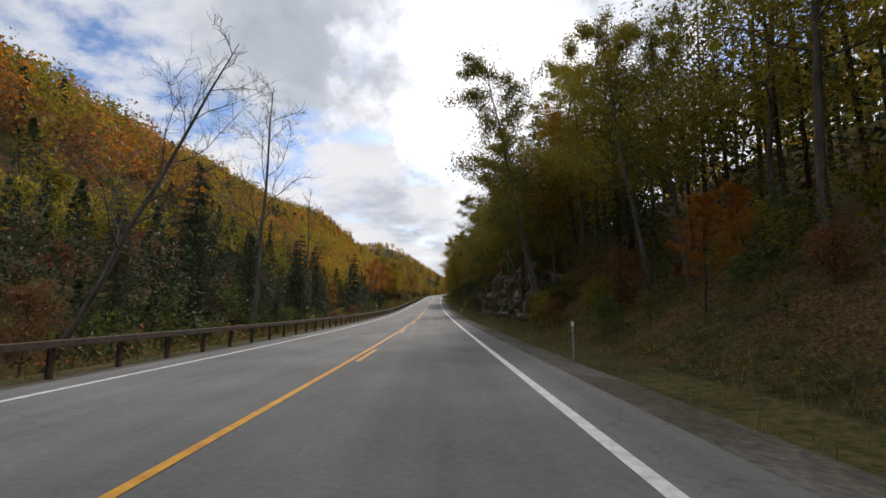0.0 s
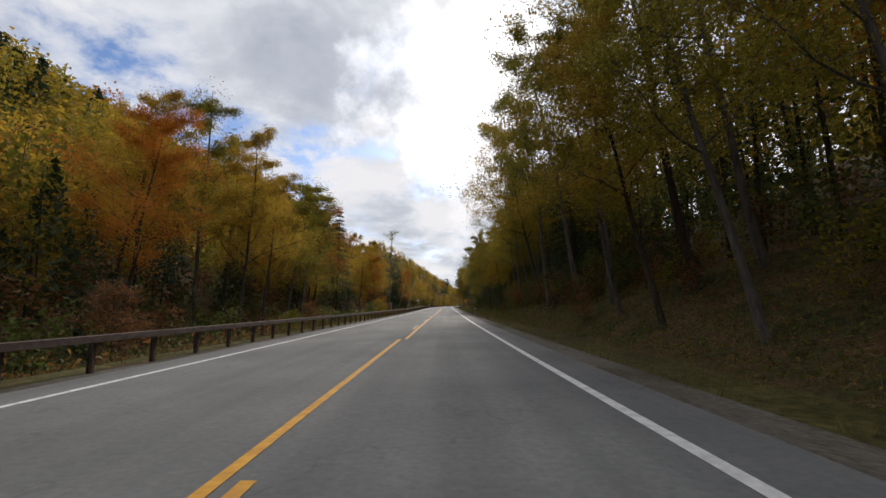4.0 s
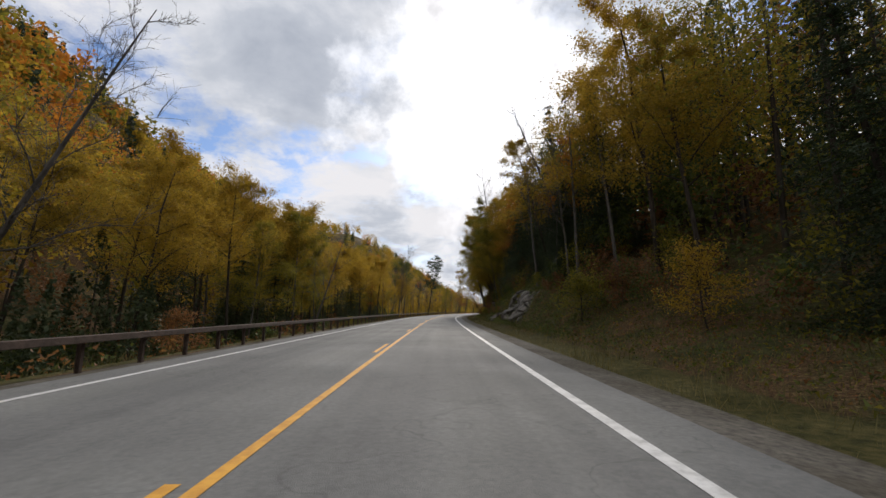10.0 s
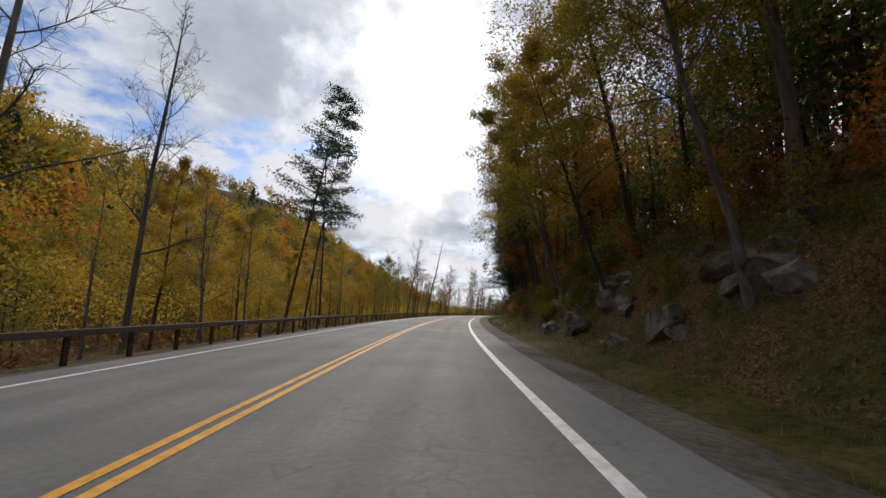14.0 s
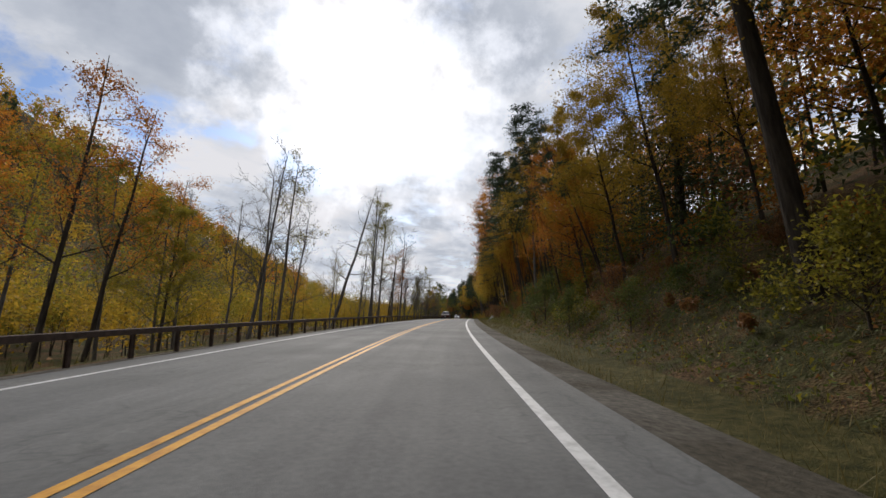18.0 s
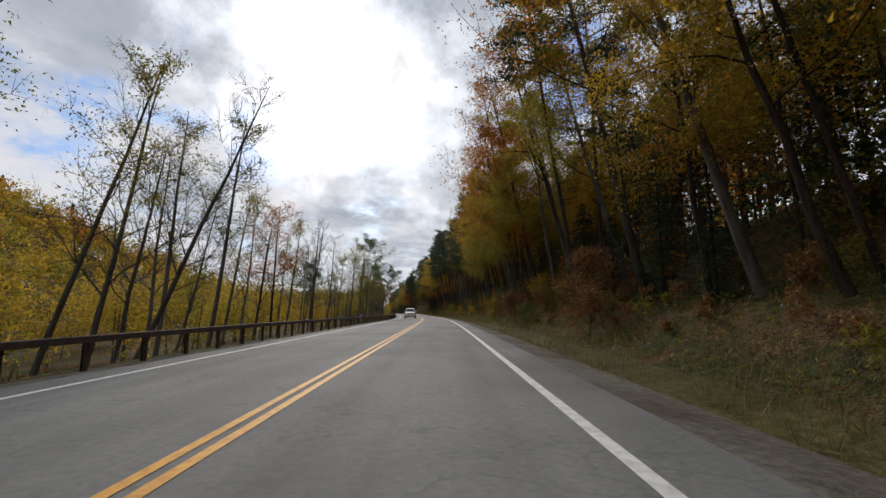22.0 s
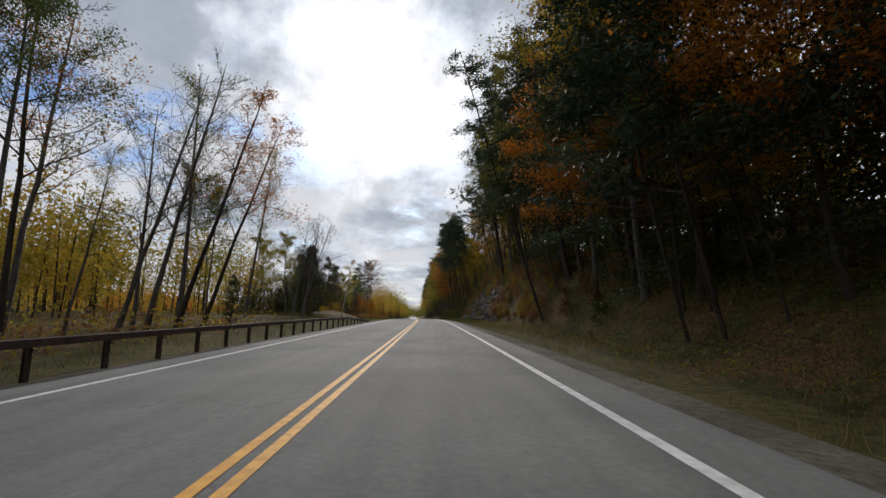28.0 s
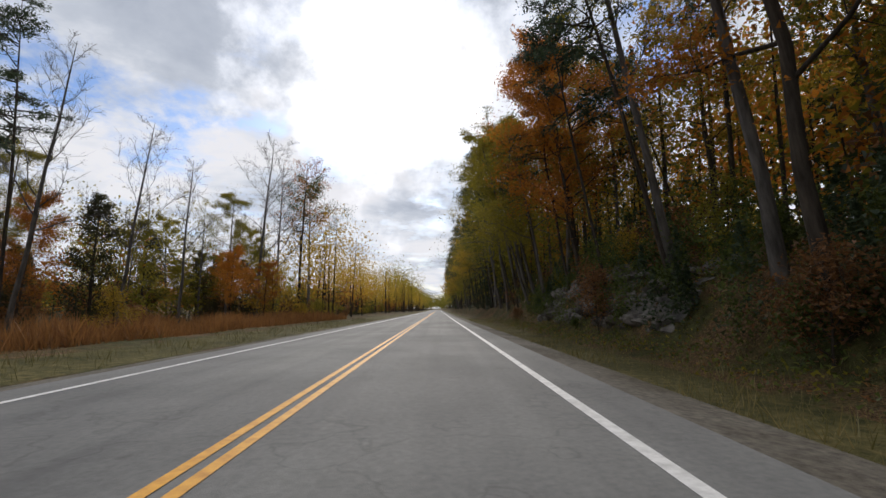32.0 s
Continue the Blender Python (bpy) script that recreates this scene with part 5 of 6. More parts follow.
woods("far_end_woods", 57 * V, 66 * V, -70, 70, 220, L_OLIVE, 52, "woods closing the road far ahead", 0.8, 110, (22, 32))
woods("bank_rust_brush", -5, 34 * V, 9.2, 14, 300, L_RUST, 35, "rusty brown brush covering the bank", 0.09, 330, (1.2, 3.2))
woods("bank_olive_brush", -5, 34 * V, 9.4, 14, 280, L_OLIVE, 36, "yellow-green brush covering the bank", 0.09, 330, (1.4, 3.6))
woods("bank_green_brush", -5, 34 * V, 9.0, 14, 340, L_GREEN, 37, "green brush covering the bank", 0.09, 330, (1.2, 3.2))
woods("bank_orange_brush", 12 * V, 28 * V, 9.6, 14, 150, L_ORANGE, 45, "orange brush covering the bank", 0.09, 330, (1.4, 3.4))
woods("pine_backing_woods", 24.3 * V, 29.2 * V, 13, 23, 95, L_NEEDLE, 56, "dark conifer woods behind the pines", 0.23, 520, (9, 15), True, True)
woods("field_cedar_woods", 803, 846, -15, -27, 70, L_CEDAR, 57, "dark cedar thicket beyond the field", 0.13, 800, (4.5, 8.5), True, True)
woods("field_thicket", 803, 850, -16, -27, 40, L_OLIVE, 58, "yellow-green thicket among the cedars", 0.13, 800, (4.5, 7.5), False, True)
woods("ledge_rust_brush", 28, 92, 8.2, 11.5, 230, L_RUST, 59, "rusty brush growing on the rock ledges", 0.062, 420, (0.6, 1.6))
woods("ledge_green_brush", 28, 92, 8.2, 11.5, 380, L_GREEN, 60, "green brush and moss growing on the rock ledges", 0.062, 420, (0.6, 1.6))
woods("ledge_dark_brush", 28, 92, 8.3, 11.5, 150, L_NEEDLE, 89, "low dark hemlocks growing on the rock ledges", 0.075, 330, (0.7, 2.0), True)
woods("crest_green_brush", -5, 34 * V, 12.8, 19, 230, L_GREEN, 66, "green thicket along the top of the bank", 0.17, 170, (2.4, 5))
woods("crest_rust_brush", -5, 34 * V, 12.8, 19, 230, L_RUST, 67, "rusty brown thicket along the top of the bank", 0.17, 170, (2.4, 5))
woods("crest_olive_brush", -5, 34 * V, 12.8, 19, 160, L_OLIVE, 68, "yellow-green thicket along the top of the bank", 0.17, 170, (2.4, 5))
woods("litter_olive_brush", 11.5 * V, 24 * V, 8.2, 12.5, 260, L_OLIVE, 69, "low yellow-green saplings on the bank", 0.065, 200, (0.5, 1.4))
woods("end_green_brush", 826, 884, 8.4, 12.5, 190, L_GREEN, 70, "dark green brush covering the bank", 0.08, 300, (0.8, 2.4))
woods("end_dark_brush", 826, 884, 9, 13, 60, L_NEEDLE, 71, "low dark conifers on the bank", 0.1, 300, (1.2, 3.2), True)
woods("end_orange_woods", 28.6 * V, 36 * V, 13, 19, 16, L_ORANGE, 72, "orange woods above the rock cut", 0.18, 900, (10, 15), False, True, 0.34, 0.55)
woods("end_olive_woods", 28.6 * V, 36 * V, 13, 20, 60, L_OLIVE, 73, "yellow-green woods above the rock cut", 0.18, 900, (9, 14), False, True, 0.34, 0.5)
woods("ridge_olive_woods", -10, 50 * V, 34, 120, 420, L_OLIVE, 74, "yellow-green woods high on the slope", 1.5, 40, (9, 14))
woods("ridge_gold_woods", -10, 50 * V, 34, 120, 420, L_GOLD, 75, "golden woods high on the slope", 1.5, 40, (9, 14))
woods("ridge_spruce_woods", -10, 50 * V, 34, 120, 300, L_NEEDLE, 76, "dark spruces high on the slope", 1.4, 40, (9, 14), True)
woods("field_back_brush", 31.5 * V, 44 * V, -18, -40, 240, L_RUST, 79, "rusty brown thicket beyond the field", 0.2, 190, (2, 4.5))
woods("field_back_green", 31.5 * V, 44 * V, -18, -40, 160, L_OLIVE, 80, "yellow-green thicket beyond the field", 0.2, 190, (2, 5))
woods("litter_brush", 12 * V, 28 * V, 8.3, 12, 330, L_RUST, 64, "low rust-red ferns and saplings on the bank", 0.07, 220, (0.5, 1.3))
woods("bank_shade_woods", 5 * V, 16 * V, 13, 18, 90, L_GREEN, 65, "dark green undergrowth trees behind the bank", 0.2, 420, (4, 8), False, True)
woods("foot_shade_brush", 5 * V, 10 * V, 10, 16, 200, L_GREEN, 61, "dark green brush under the trees of the bank", 0.11, 260, (1.6, 3.4))
woods("cut_rust_brush", 772, 830, 8.7, 11.5, 240, L_RUST, 38, "rusty brush growing on the rock cut", 0.062, 420, (0.7, 1.8))
woods("cut_olive_brush", 772, 830, 8.7, 11.5, 90, L_OLIVE, 39, "yellow-green brush growing on the rock cut", 0.062, 420, (0.7, 1.8))
woods("bend_olive_woods", 26 * V, 29 * V, -13, -24, 34, L_OLIVE, 40, "yellow-green trees at the bend", 0.14, 1100, (6, 10), False, True, 0.26, 0.72)
woods("bend_gold_woods", 27 * V, 31 * V, -26, -60, 80, L_GOLD, 53, "golden woods on the river flat at the bend", 0.22, 600, (8, 13), False, True)
woods("backing_green_canopy", -12, 28 * V, 17, 27, 150, L_GREEN, 81, "dark green canopy of the woods behind the bank", 0.2, 800, (12, 18), False, True, 0.34, 0.6)
woods("backing_hemlock_canopy", -12, 27.5 * V, 16, 26, 115, L_NEEDLE, 82, "dark hemlock canopy behind the bank", 0.22, 700, (13, 19), True, True)
woods("backing_gold_canopy", 28 * V, 36 * V, 15, 26, 60, L_GOLD, 90, "golden canopy of the woods above the rock cut", 0.2, 800, (11, 17), False, True, 0.34, 0.6)
woods("backing_rust_canopy", 10 * V, 27 * V, 18, 27, 50, L_RUST, 83, "brown autumn canopy of the woods behind the bank", 0.2, 800, (11, 17), False, True, 0.34, 0.6)
woods("hillside_rust_woods", -10, 5 * V, -30, -95, 260, L_RUST, 84, "brown half-bare woods on the steep hillside", 0.4, 200)
woods("road_close_woods", 1250, 1420, -16, 16, 70, L_OLIVE, 88, "woods where the road bends out of sight", 0.6, 160, (9, 14))
# the far slopes
woods("hillside_gold_woods", 2.5 * V, 17 * V, -60, -100, 380, L_GOLD, 1, "golden autumn woods covering the hillside", 0.8, 100)
woods("hillside_olive_woods", -10, 17 * V, -60, -100, 300, L_OLIVE, 2, "yellow-green autumn woods covering the hillside", 0.8, 100)
woods("hillside_orange_woods", -10, 17 * V, -60, -100, 260, L_ORANGE, 3, "orange autumn woods covering the hillside", 0.8, 100)
woods("hillside_spruce_woods", -10, 17 * V, -48, -100, 260, L_NEEDLE, 4, "dark spruces among the hillside woods", 0.6, 140, (7, 11), True)
woods("slope_gold_woods", 2.5 * V, 17 * V, -34, -60, 240, L_GOLD, 85, "golden autumn woods on the lower hillside", 0.4, 260)
woods("slope_olive_woods", -10, 17 * V, -34, -60, 170, L_OLIVE, 86, "yellow-green autumn woods on the lower hillside", 0.4, 260)
woods("slope_orange_woods", -10, 17 * V, -34, -60, 110, L_ORANGE, 87, "orange autumn woods on the lower hillside", 0.4, 260)
woods("near_valley_gold_woods", 15 * V, 30 * V, -42, -110, 420, L_GOLD, 54, "golden autumn woods at the foot of the valley side", 0.42, 190)
woods("near_valley_olive_woods", 15 * V, 30 * V, -42, -110, 300, L_OLIVE, 55, "yellow-green woods at the foot of the valley side", 0.42, 190)
woods("valley_gold_woods", 15 * V, 38 * V, -80, -210, 560, L_GOLD, 5, "golden autumn woods across the valley", 0.6, 170)
woods("valley_olive_woods", 15 * V, 38 * V, -80, -210, 420, L_OLIVE, 6, "yellow-green autumn woods across the valley", 0.6, 170)
woods("valley_orange_woods", 15 * V, 38 * V, -60, -210, 200, L_ORANGE, 7, "orange autumn woods across the valley", 0.6, 170)
woods("valley_spruce_woods", 15 * V, 38 * V, -90, -210, 210, L_NEEDLE, 8, "dark spruces across the valley", 0.9, 70, (7, 11), True)
tagged(new("woods_trunks", trunks.mesh("woods_trunks", M_BARK, True)), "dark trunks standing in the woods", "tree trunks", kind="stuff")

# ---------------- undergrowth ----------------


def carpet(name, s0, s1, u0, u1, count, size, height, mat, seed, label, category, flat=0.0, stretch=1.6):
    """Low growth strewn over the ground: separate blades or leaves."""
    r = np.random.default_rng(seed)
    s, u = r.uniform(s0, s1, count), r.uniform(min(u0, u1), max(u0, u1), count)
    lump = smooth(0.5 + 0.9 * wave(s, u, 6, seed + 50) + 0.6 * wave(s, u, 2.2, seed + 51))
    x, y = plan(s, u)
    c = np.stack([x, y, ground_z(s, u) + r.uniform(0.1, 1, count) * height * (0.25 + lump)], -1)
    return tagged(new(name, leaves_mesh(name, c, size, mat, r, flat, stretch)), label, category, kind="stuff")


def grass(name, s0, s1, u0, u1, count, tall, mat, seed, label):
    r = np.random.default_rng(seed)
    s, u = r.uniform(s0, s1, count), r.uniform(min(u0, u1), max(u0, u1), count)
    lump = 0.45 + smooth(0.5 + 0.9 * wave(s, u, 5, seed + 50) + 0.6 * wave(s, u, 1.7, seed + 51))
    x, y = plan(s, u)
    b = np.stack([x, y, ground_z(s, u) - 0.03], -1)
    a = r.uniform(0, 6.28, count)
    h = tall * lump * r.uniform(0.5, 1.3, count)
    side = np.stack([np.cos(a), np.sin(a), 0 * a], -1) * (h * 0.03)[:, None]
    lean = r.normal(0, 0.35, (count, 2))
    top = b + np.stack([lean[:, 0] * h, lean[:, 1] * h, h], -1)
    v = np.stack([b - side, b + side, top], 1).reshape(-1, 3).astype(np.float32)
    me = bpy.data.meshes.new(name)
    me.vertices.add(3 * count)
    me.vertices.foreach_set("co", v.ravel())
    me.loops.add(3 * count)
    me.loops.foreach_set("vertex_index", np.arange(3 * count, dtype=np.int32))
    me.polygons.add(count)
    me.polygons.foreach_set("loop_start", np.arange(0, 3 * count, 3, dtype=np.int32))
    me.polygons.foreach_set("loop_total", np.full(count, 3, np.int32))
    me.materials.append(mat)
    me.update(calc_edges=True)
    return tagged(new(name, me), label, "grass", kind="stuff")


grass("verge_grass_right", -10, END + 60, 5.3, 9.0, 150000, 0.24, L_GRASS, 11, "tan and green roadside grass along the verge")
grass("verge_grass_left", -10, END + 60, -5.6, -9.0, 70000, 0.26, L_GRASS, 12, "tan and green grass behind the guard rail")
grass("bank_grass", -10, 34 * V, 8.0, 12.2, 100000, 0.26, L_GRASS, 24, "thin tan and green grass growing up the bank")
grass("field_edge_grass", 29.5 * V, 32 * V, -9, -17, 26000, 0.34, L_GRASS, 19, "tan and green grass beside the field")
grass("field_grass", 31.3 * V, END + 60, -10.5, -20, 52000, 0.7, L_RUST, 13, "reddish-brown tall grass in the field")
carpet("bank_leaves", -10, END + 40, 7.6, 14, 130000, 0.062, 0.2, L_RUST, 14, "fallen brown leaves and dead ferns on the bank", "leaf litter", 0.5, 1.4)
carpet("bank_plants", -10, END + 40, 7.2, 12.5, 100000, 0.06, 0.45, L_OLIVE, 15, "low yellow-green plants on the bank", "undergrowth", 0.3, 1.7)
carpet("bank_green", -10, END + 40, 7.2, 12, 120000, 0.062, 0.5, L_GREEN, 16, "low green plants on the bank", "undergrowth", 0.3, 1.7)
carpet("slab_plants", 286, 332, 7.4, 13, 26000, 0.075, 0.55, L_GREEN, 31, "dark green plants round the bare rock slabs", "undergrowth", 0.4, 1.6)
carpet("cut_brush", 786, 830, 10.4, 14, 13000, 0.075, 0.6, L_RUST, 32, "brown brush and fallen leaves above the rock cut", "undergrowth", 0.4, 1.6)
carpet("left_brush", -10, 29 * V, -7.5, -15, 55000, 0.11, 1.0, L_RUST, 17, "brown brush behind the guard rail", "undergrowth")
carpet("left_plants", 12.5 * V, 29 * V, -7.5, -16, 25000, 0.11, 1.1, L_OLIVE, 18, "yellow-green brush behind the guard rail", "undergrowth")
# tree shade put into the leaf colour: green here instead of olive
carpet("left_dark_plants", -10, 13 * V, -7.5, -16, 26000, 0.10, 1.1, L_GREEN, 20, "brush behind the guard rail, dark green for the shade of the trees", "undergrowth")

# ================= rocks =================


def rock_mesh(seed, sx, sy, sz, cuts=9, fine=2, mat=None):
    """A broken block: a ball cut flat by planes, then roughened."""
    r = np.random.default_rng(seed)
    bm = bmesh.new()
    bmesh.ops.create_icosphere(bm, subdivisions=fine, radius=1.0)
    planes = []
    for k in range(cuts):
        axis = Vector(((1, 0, 0), (0, 1, 0), (0, 0, 1))[k % 3]) * (1 if r.uniform() < 0.5 else -1)
        n = (axis + Vector(r.normal(0, 0.38, 3))).normalized()
        planes.append((n, r.uniform(0.34, 0.7)))
    for v in bm.verts:
        for n, d in planes:
            over = v.co.dot(n) - d
            if over > 0:
                v.co -= n * over
        v.co += Vector(r.normal(0, 0.012, 3))
        v.co = Vector((v.co.x * sx, v.co.y * sy, v.co.z * sz))
    return bm_mesh("rock", bm, mat or M_ROCK)


ROCKS = [rock_mesh(200 + i, 1.0, 0.8 + 0.1 * (i % 3), 0.62 + 0.09 * (i % 4), 10 + i % 4, 3) for i in range(8)]


def rock_face(s0, s1, u0, depth, parent, seed, cells, mat):
    """A broken face: cells of rock (width, step, tilt, crack) stepped in and out over the cut of the bank."""
    S, U = np.meshgrid(np.linspace(s0, s1, int((s1 - s0) * 10)), np.linspace(u0, u0 + depth, 56), indexing="ij")
    X, Y = plan(S, U)
    Z = ground_z(S, U)
    r = np.random.default_rng(seed)
    a, b = S + 0.55 * (Z - Z.min()), (Z - Z.min()) * 1.25 + 0.5 * U - 0.12 * S
    step = np.zeros_like(S)
    for wide, amount, tilt, crack in cells:
        n = int(np.ptp(a) * np.ptp(b) / wide ** 2)
        ca, cb = r.uniform(a.min(), a.max(), n), r.uniform(b.min(), b.max(), n)
        best = np.full(S.shape, 1e9)
        second = np.full(S.shape, 1e9)
        out = np.zeros_like(S)
        for i in range(n):
            da, db = a - ca[i], (b - cb[i]) * 1.35
            d = da * da + db * db
            o, p, q = r.uniform(-1, 1), r.normal(0, tilt), r.normal(0, tilt)
            near = d < best
            out = np.where(near, amount * o + p * da + q * db, out)
            second = np.where(near, best, np.minimum(second, d))
            best = np.minimum(best, d)
        step = step + out - crack * (1 - smooth((np.sqrt(second) - np.sqrt(best)) / (0.16 * wide)))
    step = np.clip(step, -0.6, 0.6)
    edge = np.minimum(smooth((S - s0) / 1.5), smooth((s1 - S) / 1.5)) * smooth((u0 + depth - U) / 0.7) * smooth((U - u0 + 0.15) / 0.4)
    h = heading(S)
    out = (0.25 + step) * edge - 0.3 * (1 - edge)
    X, Y, Z = X - np.cos(h) * out * 0.9, Y + np.sin(h) * out * 0.9, Z + out * 0.25
    n, m = S.shape
    i = np.arange(n * m).reshape(n, m)
    q = np.stack([i[:-1, :-1], i[1:, :-1], i[1:, 1:], i[:-1, 1:]], -1).reshape(-1, 4)
    p = parent.location
    v = np.stack([X - p.x, Y - p.y, Z - p.z], -1).reshape(-1, 3)
    part("rock_face", mesh_of("rock_face", v.tolist(), [tuple(f) for f in q.tolist()], mat), parent)


BLOCKS = ((1.3, 0.30, 0.2, 0.16), (0.55, 0.12, 0.2, 0.07))
SLABS = ((2.4, 0.26, 0.10, 0.07), (0.9, 0.05, 0.08, 0.02))


def outcrop(s0, s1, u0, high, count, size, seed, label, depth=3.6, cells=BLOCKS, mat=None):
    r = np.random.default_rng(seed)
    base = new("rock_outcrop")
    tagged(base, label, "rock")
    p0 = place((s0 + s1) / 2, u0)
    base.location = p0
    for i in range(count):
        s = s0 + (s1 - s0) * (i + r.uniform(0, 1)) / count
        f = r.uniform(0, 1)
        u = u0 + f * 2.6
        p = place(s, u)
        k = size * r.uniform(0.35, 1.1) ** 1.3
        o = part("rock", ROCKS[int(r.integers(8))], base)
        p.z = min(p.z, p0.z + high)
        o.matrix_basis = Matrix.Translation(p - p0 + Vector((0, 0, k * 0.1))) @ pose(0, 0, 0, r.uniform(-25, 25), r.uniform(-15, 30), math.degrees(-float(heading(s))) + r.uniform(60, 120)) @ Matrix.Diagonal((k * 1.25, k * 0.9, k * r.uniform(0.8, 1.2), 1))
    if depth:
        rock_face(s0 - 1, s1 + 1, u0 - 0.3, depth, base, seed * 10, cells, mat or M_ROCK)
    return base


outcrop(31, 60, 8.5, 4.0, 52, 1.2, 1, "grey fractured rock face with mossy ledges on the bank")
outcrop(74, 90, 8.6, 3.0, 18, 0.95, 2, "grey rock ledge with green plants at its foot")
outcrop(301.5, 310.5, 8.3, 1.6, 7, 0.6, 3, "smooth grey rock slabs beside the verge", 2.4, SLABS, M_SLAB)
outcrop(314.5, 321, 7.5, 0.9, 18, 0.85, 6, "low broken grey rocks among green plants", 0)
outcrop(325, 332, 9.0, 1.8, 11, 0.75, 8, "low grey rocks in the leafy bank", 0)
outcrop(379, 402, 7.7, 2.4, 34, 0.85, 4, "broken grey rocks in the leaf-covered bank", 0)
outcrop(791, 826, 8.8, 3.4, 90, 0.8, 5, "steep dark grey rock cut with fractured blocks", 1.75)
outcrop(862, 880, 9.2, 3.0, 26, 0.8, 7, "dark rock ledge under the trees")
BOULDERS = [rock_mesh(240 + i, 1.0, 0.75 + 0.1 * (i % 3), 0.5 + 0.08 * (i % 4), 12, 3, M_BOULDER) for i in range(8)]
r_b = np.random.default_rng(77)
for i in range(40):
    s = 561.5 + i * 0.42 + float(r_b.uniform(-0.5, 0.5))
    far = s > 567.5
    u = float(r_b.uniform(7.9, 9.4)) if far else float(r_b.uniform(7.2, 8.6))
    k = float(r_b.uniform(0.42, 0.95)) if far else float(r_b.uniform(0.2, 0.42))
    p = place(s, u, k * 0.25)
    o = new("boulder", BOULDERS[i % 8])
    o.matrix_basis = Matrix.Translation(p) @ pose(0, 0, 0, float(r_b.uniform(-20, 20)), float(r_b.uniform(-20, 20)), float(r_b.uniform(0, 360))) @ Matrix.Scale(k, 4)
    tagged(o, "pale grey boulder lying in the roadside grass", "boulder", "boulders on the verge")


def log(s, u, length, radius, turn, rise, label):
    r = np.random.default_rng(int(s))
    h = Heap()
    pts = [Vector((0, 0, 0)), Vector((0.06, length * 0.35, 0.03)), Vector((-0.05, length * 0.7, 0)), Vector((0.04, length, 0))]
    h.add(*tube(pts, [radius, radius * 0.9, radius * 0.75, radius * 0.5], 8))
    n = len(h.v)
    h.f.append(tuple(range(7, -1, -1)))
    h.f.append(tuple(range(n - 8, n)))
    for _ in range(4):
        q = pts[0].lerp(pts[3], r.uniform(0.3, 0.95))
        h.add(*tube([q, q + Vector((r.uniform(-0.5, 0.5), r.uniform(0, 0.3), r.uniform(0.1, 0.5)))], [radius * 0.25, radius * 0.1], 4))
    o = new("fallen_log", h.mesh("fallen_log", M_PALE, True))
    o.matrix_basis = Matrix.Translation(place(s, u, radius * 0.7)) @ pose(0, 0, 0, rise, 0, -math.degrees(float(heading(s))) + turn)
    return tagged(o, label, "log")


log(387, 7.7, 1.6, 0.11, -60, 6, "short pale broken log at the foot of the bank")
log(330.5, 8.0, 4.2, 0.06, -68, 40, "thin pale birch trunk leaning up the bank")
log(350, 8.6, 6.5, 0.13, -70, 30, "pale fallen trunk lying up the bank")
log(356, 7.8, 4.0, 0.10, -80, 10, "pale fallen branch on the verge")
log(480, 9.5, 5.0, 0.10, -65, 24, "pale fallen trunk lying up the bank")
log(797, 10.6, 4.5, 0.07, -55, 38, "thin pale trunk fallen down the rock face")
log(64, 8.8, 5.4, 0.13, -84, 55, "pale dead trunk leaning up the rocky bank")

# gravel mound beyond the end of the rail
S, U = np.meshgrid(np.linspace(0, 1, 40), np.linspace(0, 1, 20), indexing="ij")
mr = np.random.default_rng(5)


def mound_z(s, u):
    a, b = (s - 792) / 34, (-u - 8.2) / 11
    f = np.clip(np.sin(np.clip(a, 0, 1) * math.pi), 0, 1) ** 0.7 * np.clip(np.sin(np.clip(b, 0, 1) * math.pi), 0, 1) ** 0.8
    return ground_z(s, u) - 0.08 + f * (0.8 + 0.3 * wave(s, u, 6, 61) + 0.2 * wave(s, u, 1.5, 62))


M_MOUND = noisy("gravel_earth", [(0.3, (0.07, 0.05, 0.032)), (0.5, (0.14, 0.10, 0.065)), (0.7, (0.24, 0.18, 0.12))], 3.0, 0.95, 10.0, 1.0, 14.0, second=(0.5, (0.6, 0.55, 0.5), 1.0))
tagged(sheet("gravel_mound", np.linspace(792, 826, 60), np.linspace(-19.2, -8.2, 34), mound_z, M_MOUND), "low mound of pinkish-brown gravel and earth", "mound")

# ================= roadside furniture =================
M_POST = noisy("galvanised_steel", [(0.3, (0.20, 0.20, 0.20)), (0.7, (0.38, 0.38, 0.37))], 8.0, 0.5, 6.0, metal=0.5)
M_PLATE = noisy("bare_aluminium", [(0.3, (0.42, 0.43, 0.43)), (0.7, (0.6, 0.6, 0.59))], 6.0, 0.6, 6.0)
M_SIGN = noisy("faded_yellow_sign", [(0.3, (0.62, 0.22, 0.02)), (0.7, (0.75, 0.30, 0.03))], 5.0, 0.5, 4.0)
M_BLACK = noisy("black_sign_paint", [(0.3, (0.02, 0.02, 0.02)), (0.7, (0.04, 0.04, 0.04))], 9.0, 0.6)
M_REFLECT = noisy("white_reflector", [(0.3, (0.6, 0.6, 0.6)), (0.7, (0.8, 0.8, 0.8))], 9.0, 0.4)


def solid(name, size, centre, mat, parent, bevel=0.0, label="", turn=None):
    bm = box_bm(bmesh.new(), size, (0, 0, 0), bevel)
    o = part(name, bm_mesh(name, bm, mat), parent, label)
    o.matrix_basis = Matrix.Translation(centre) @ (turn or Matrix())
    return o


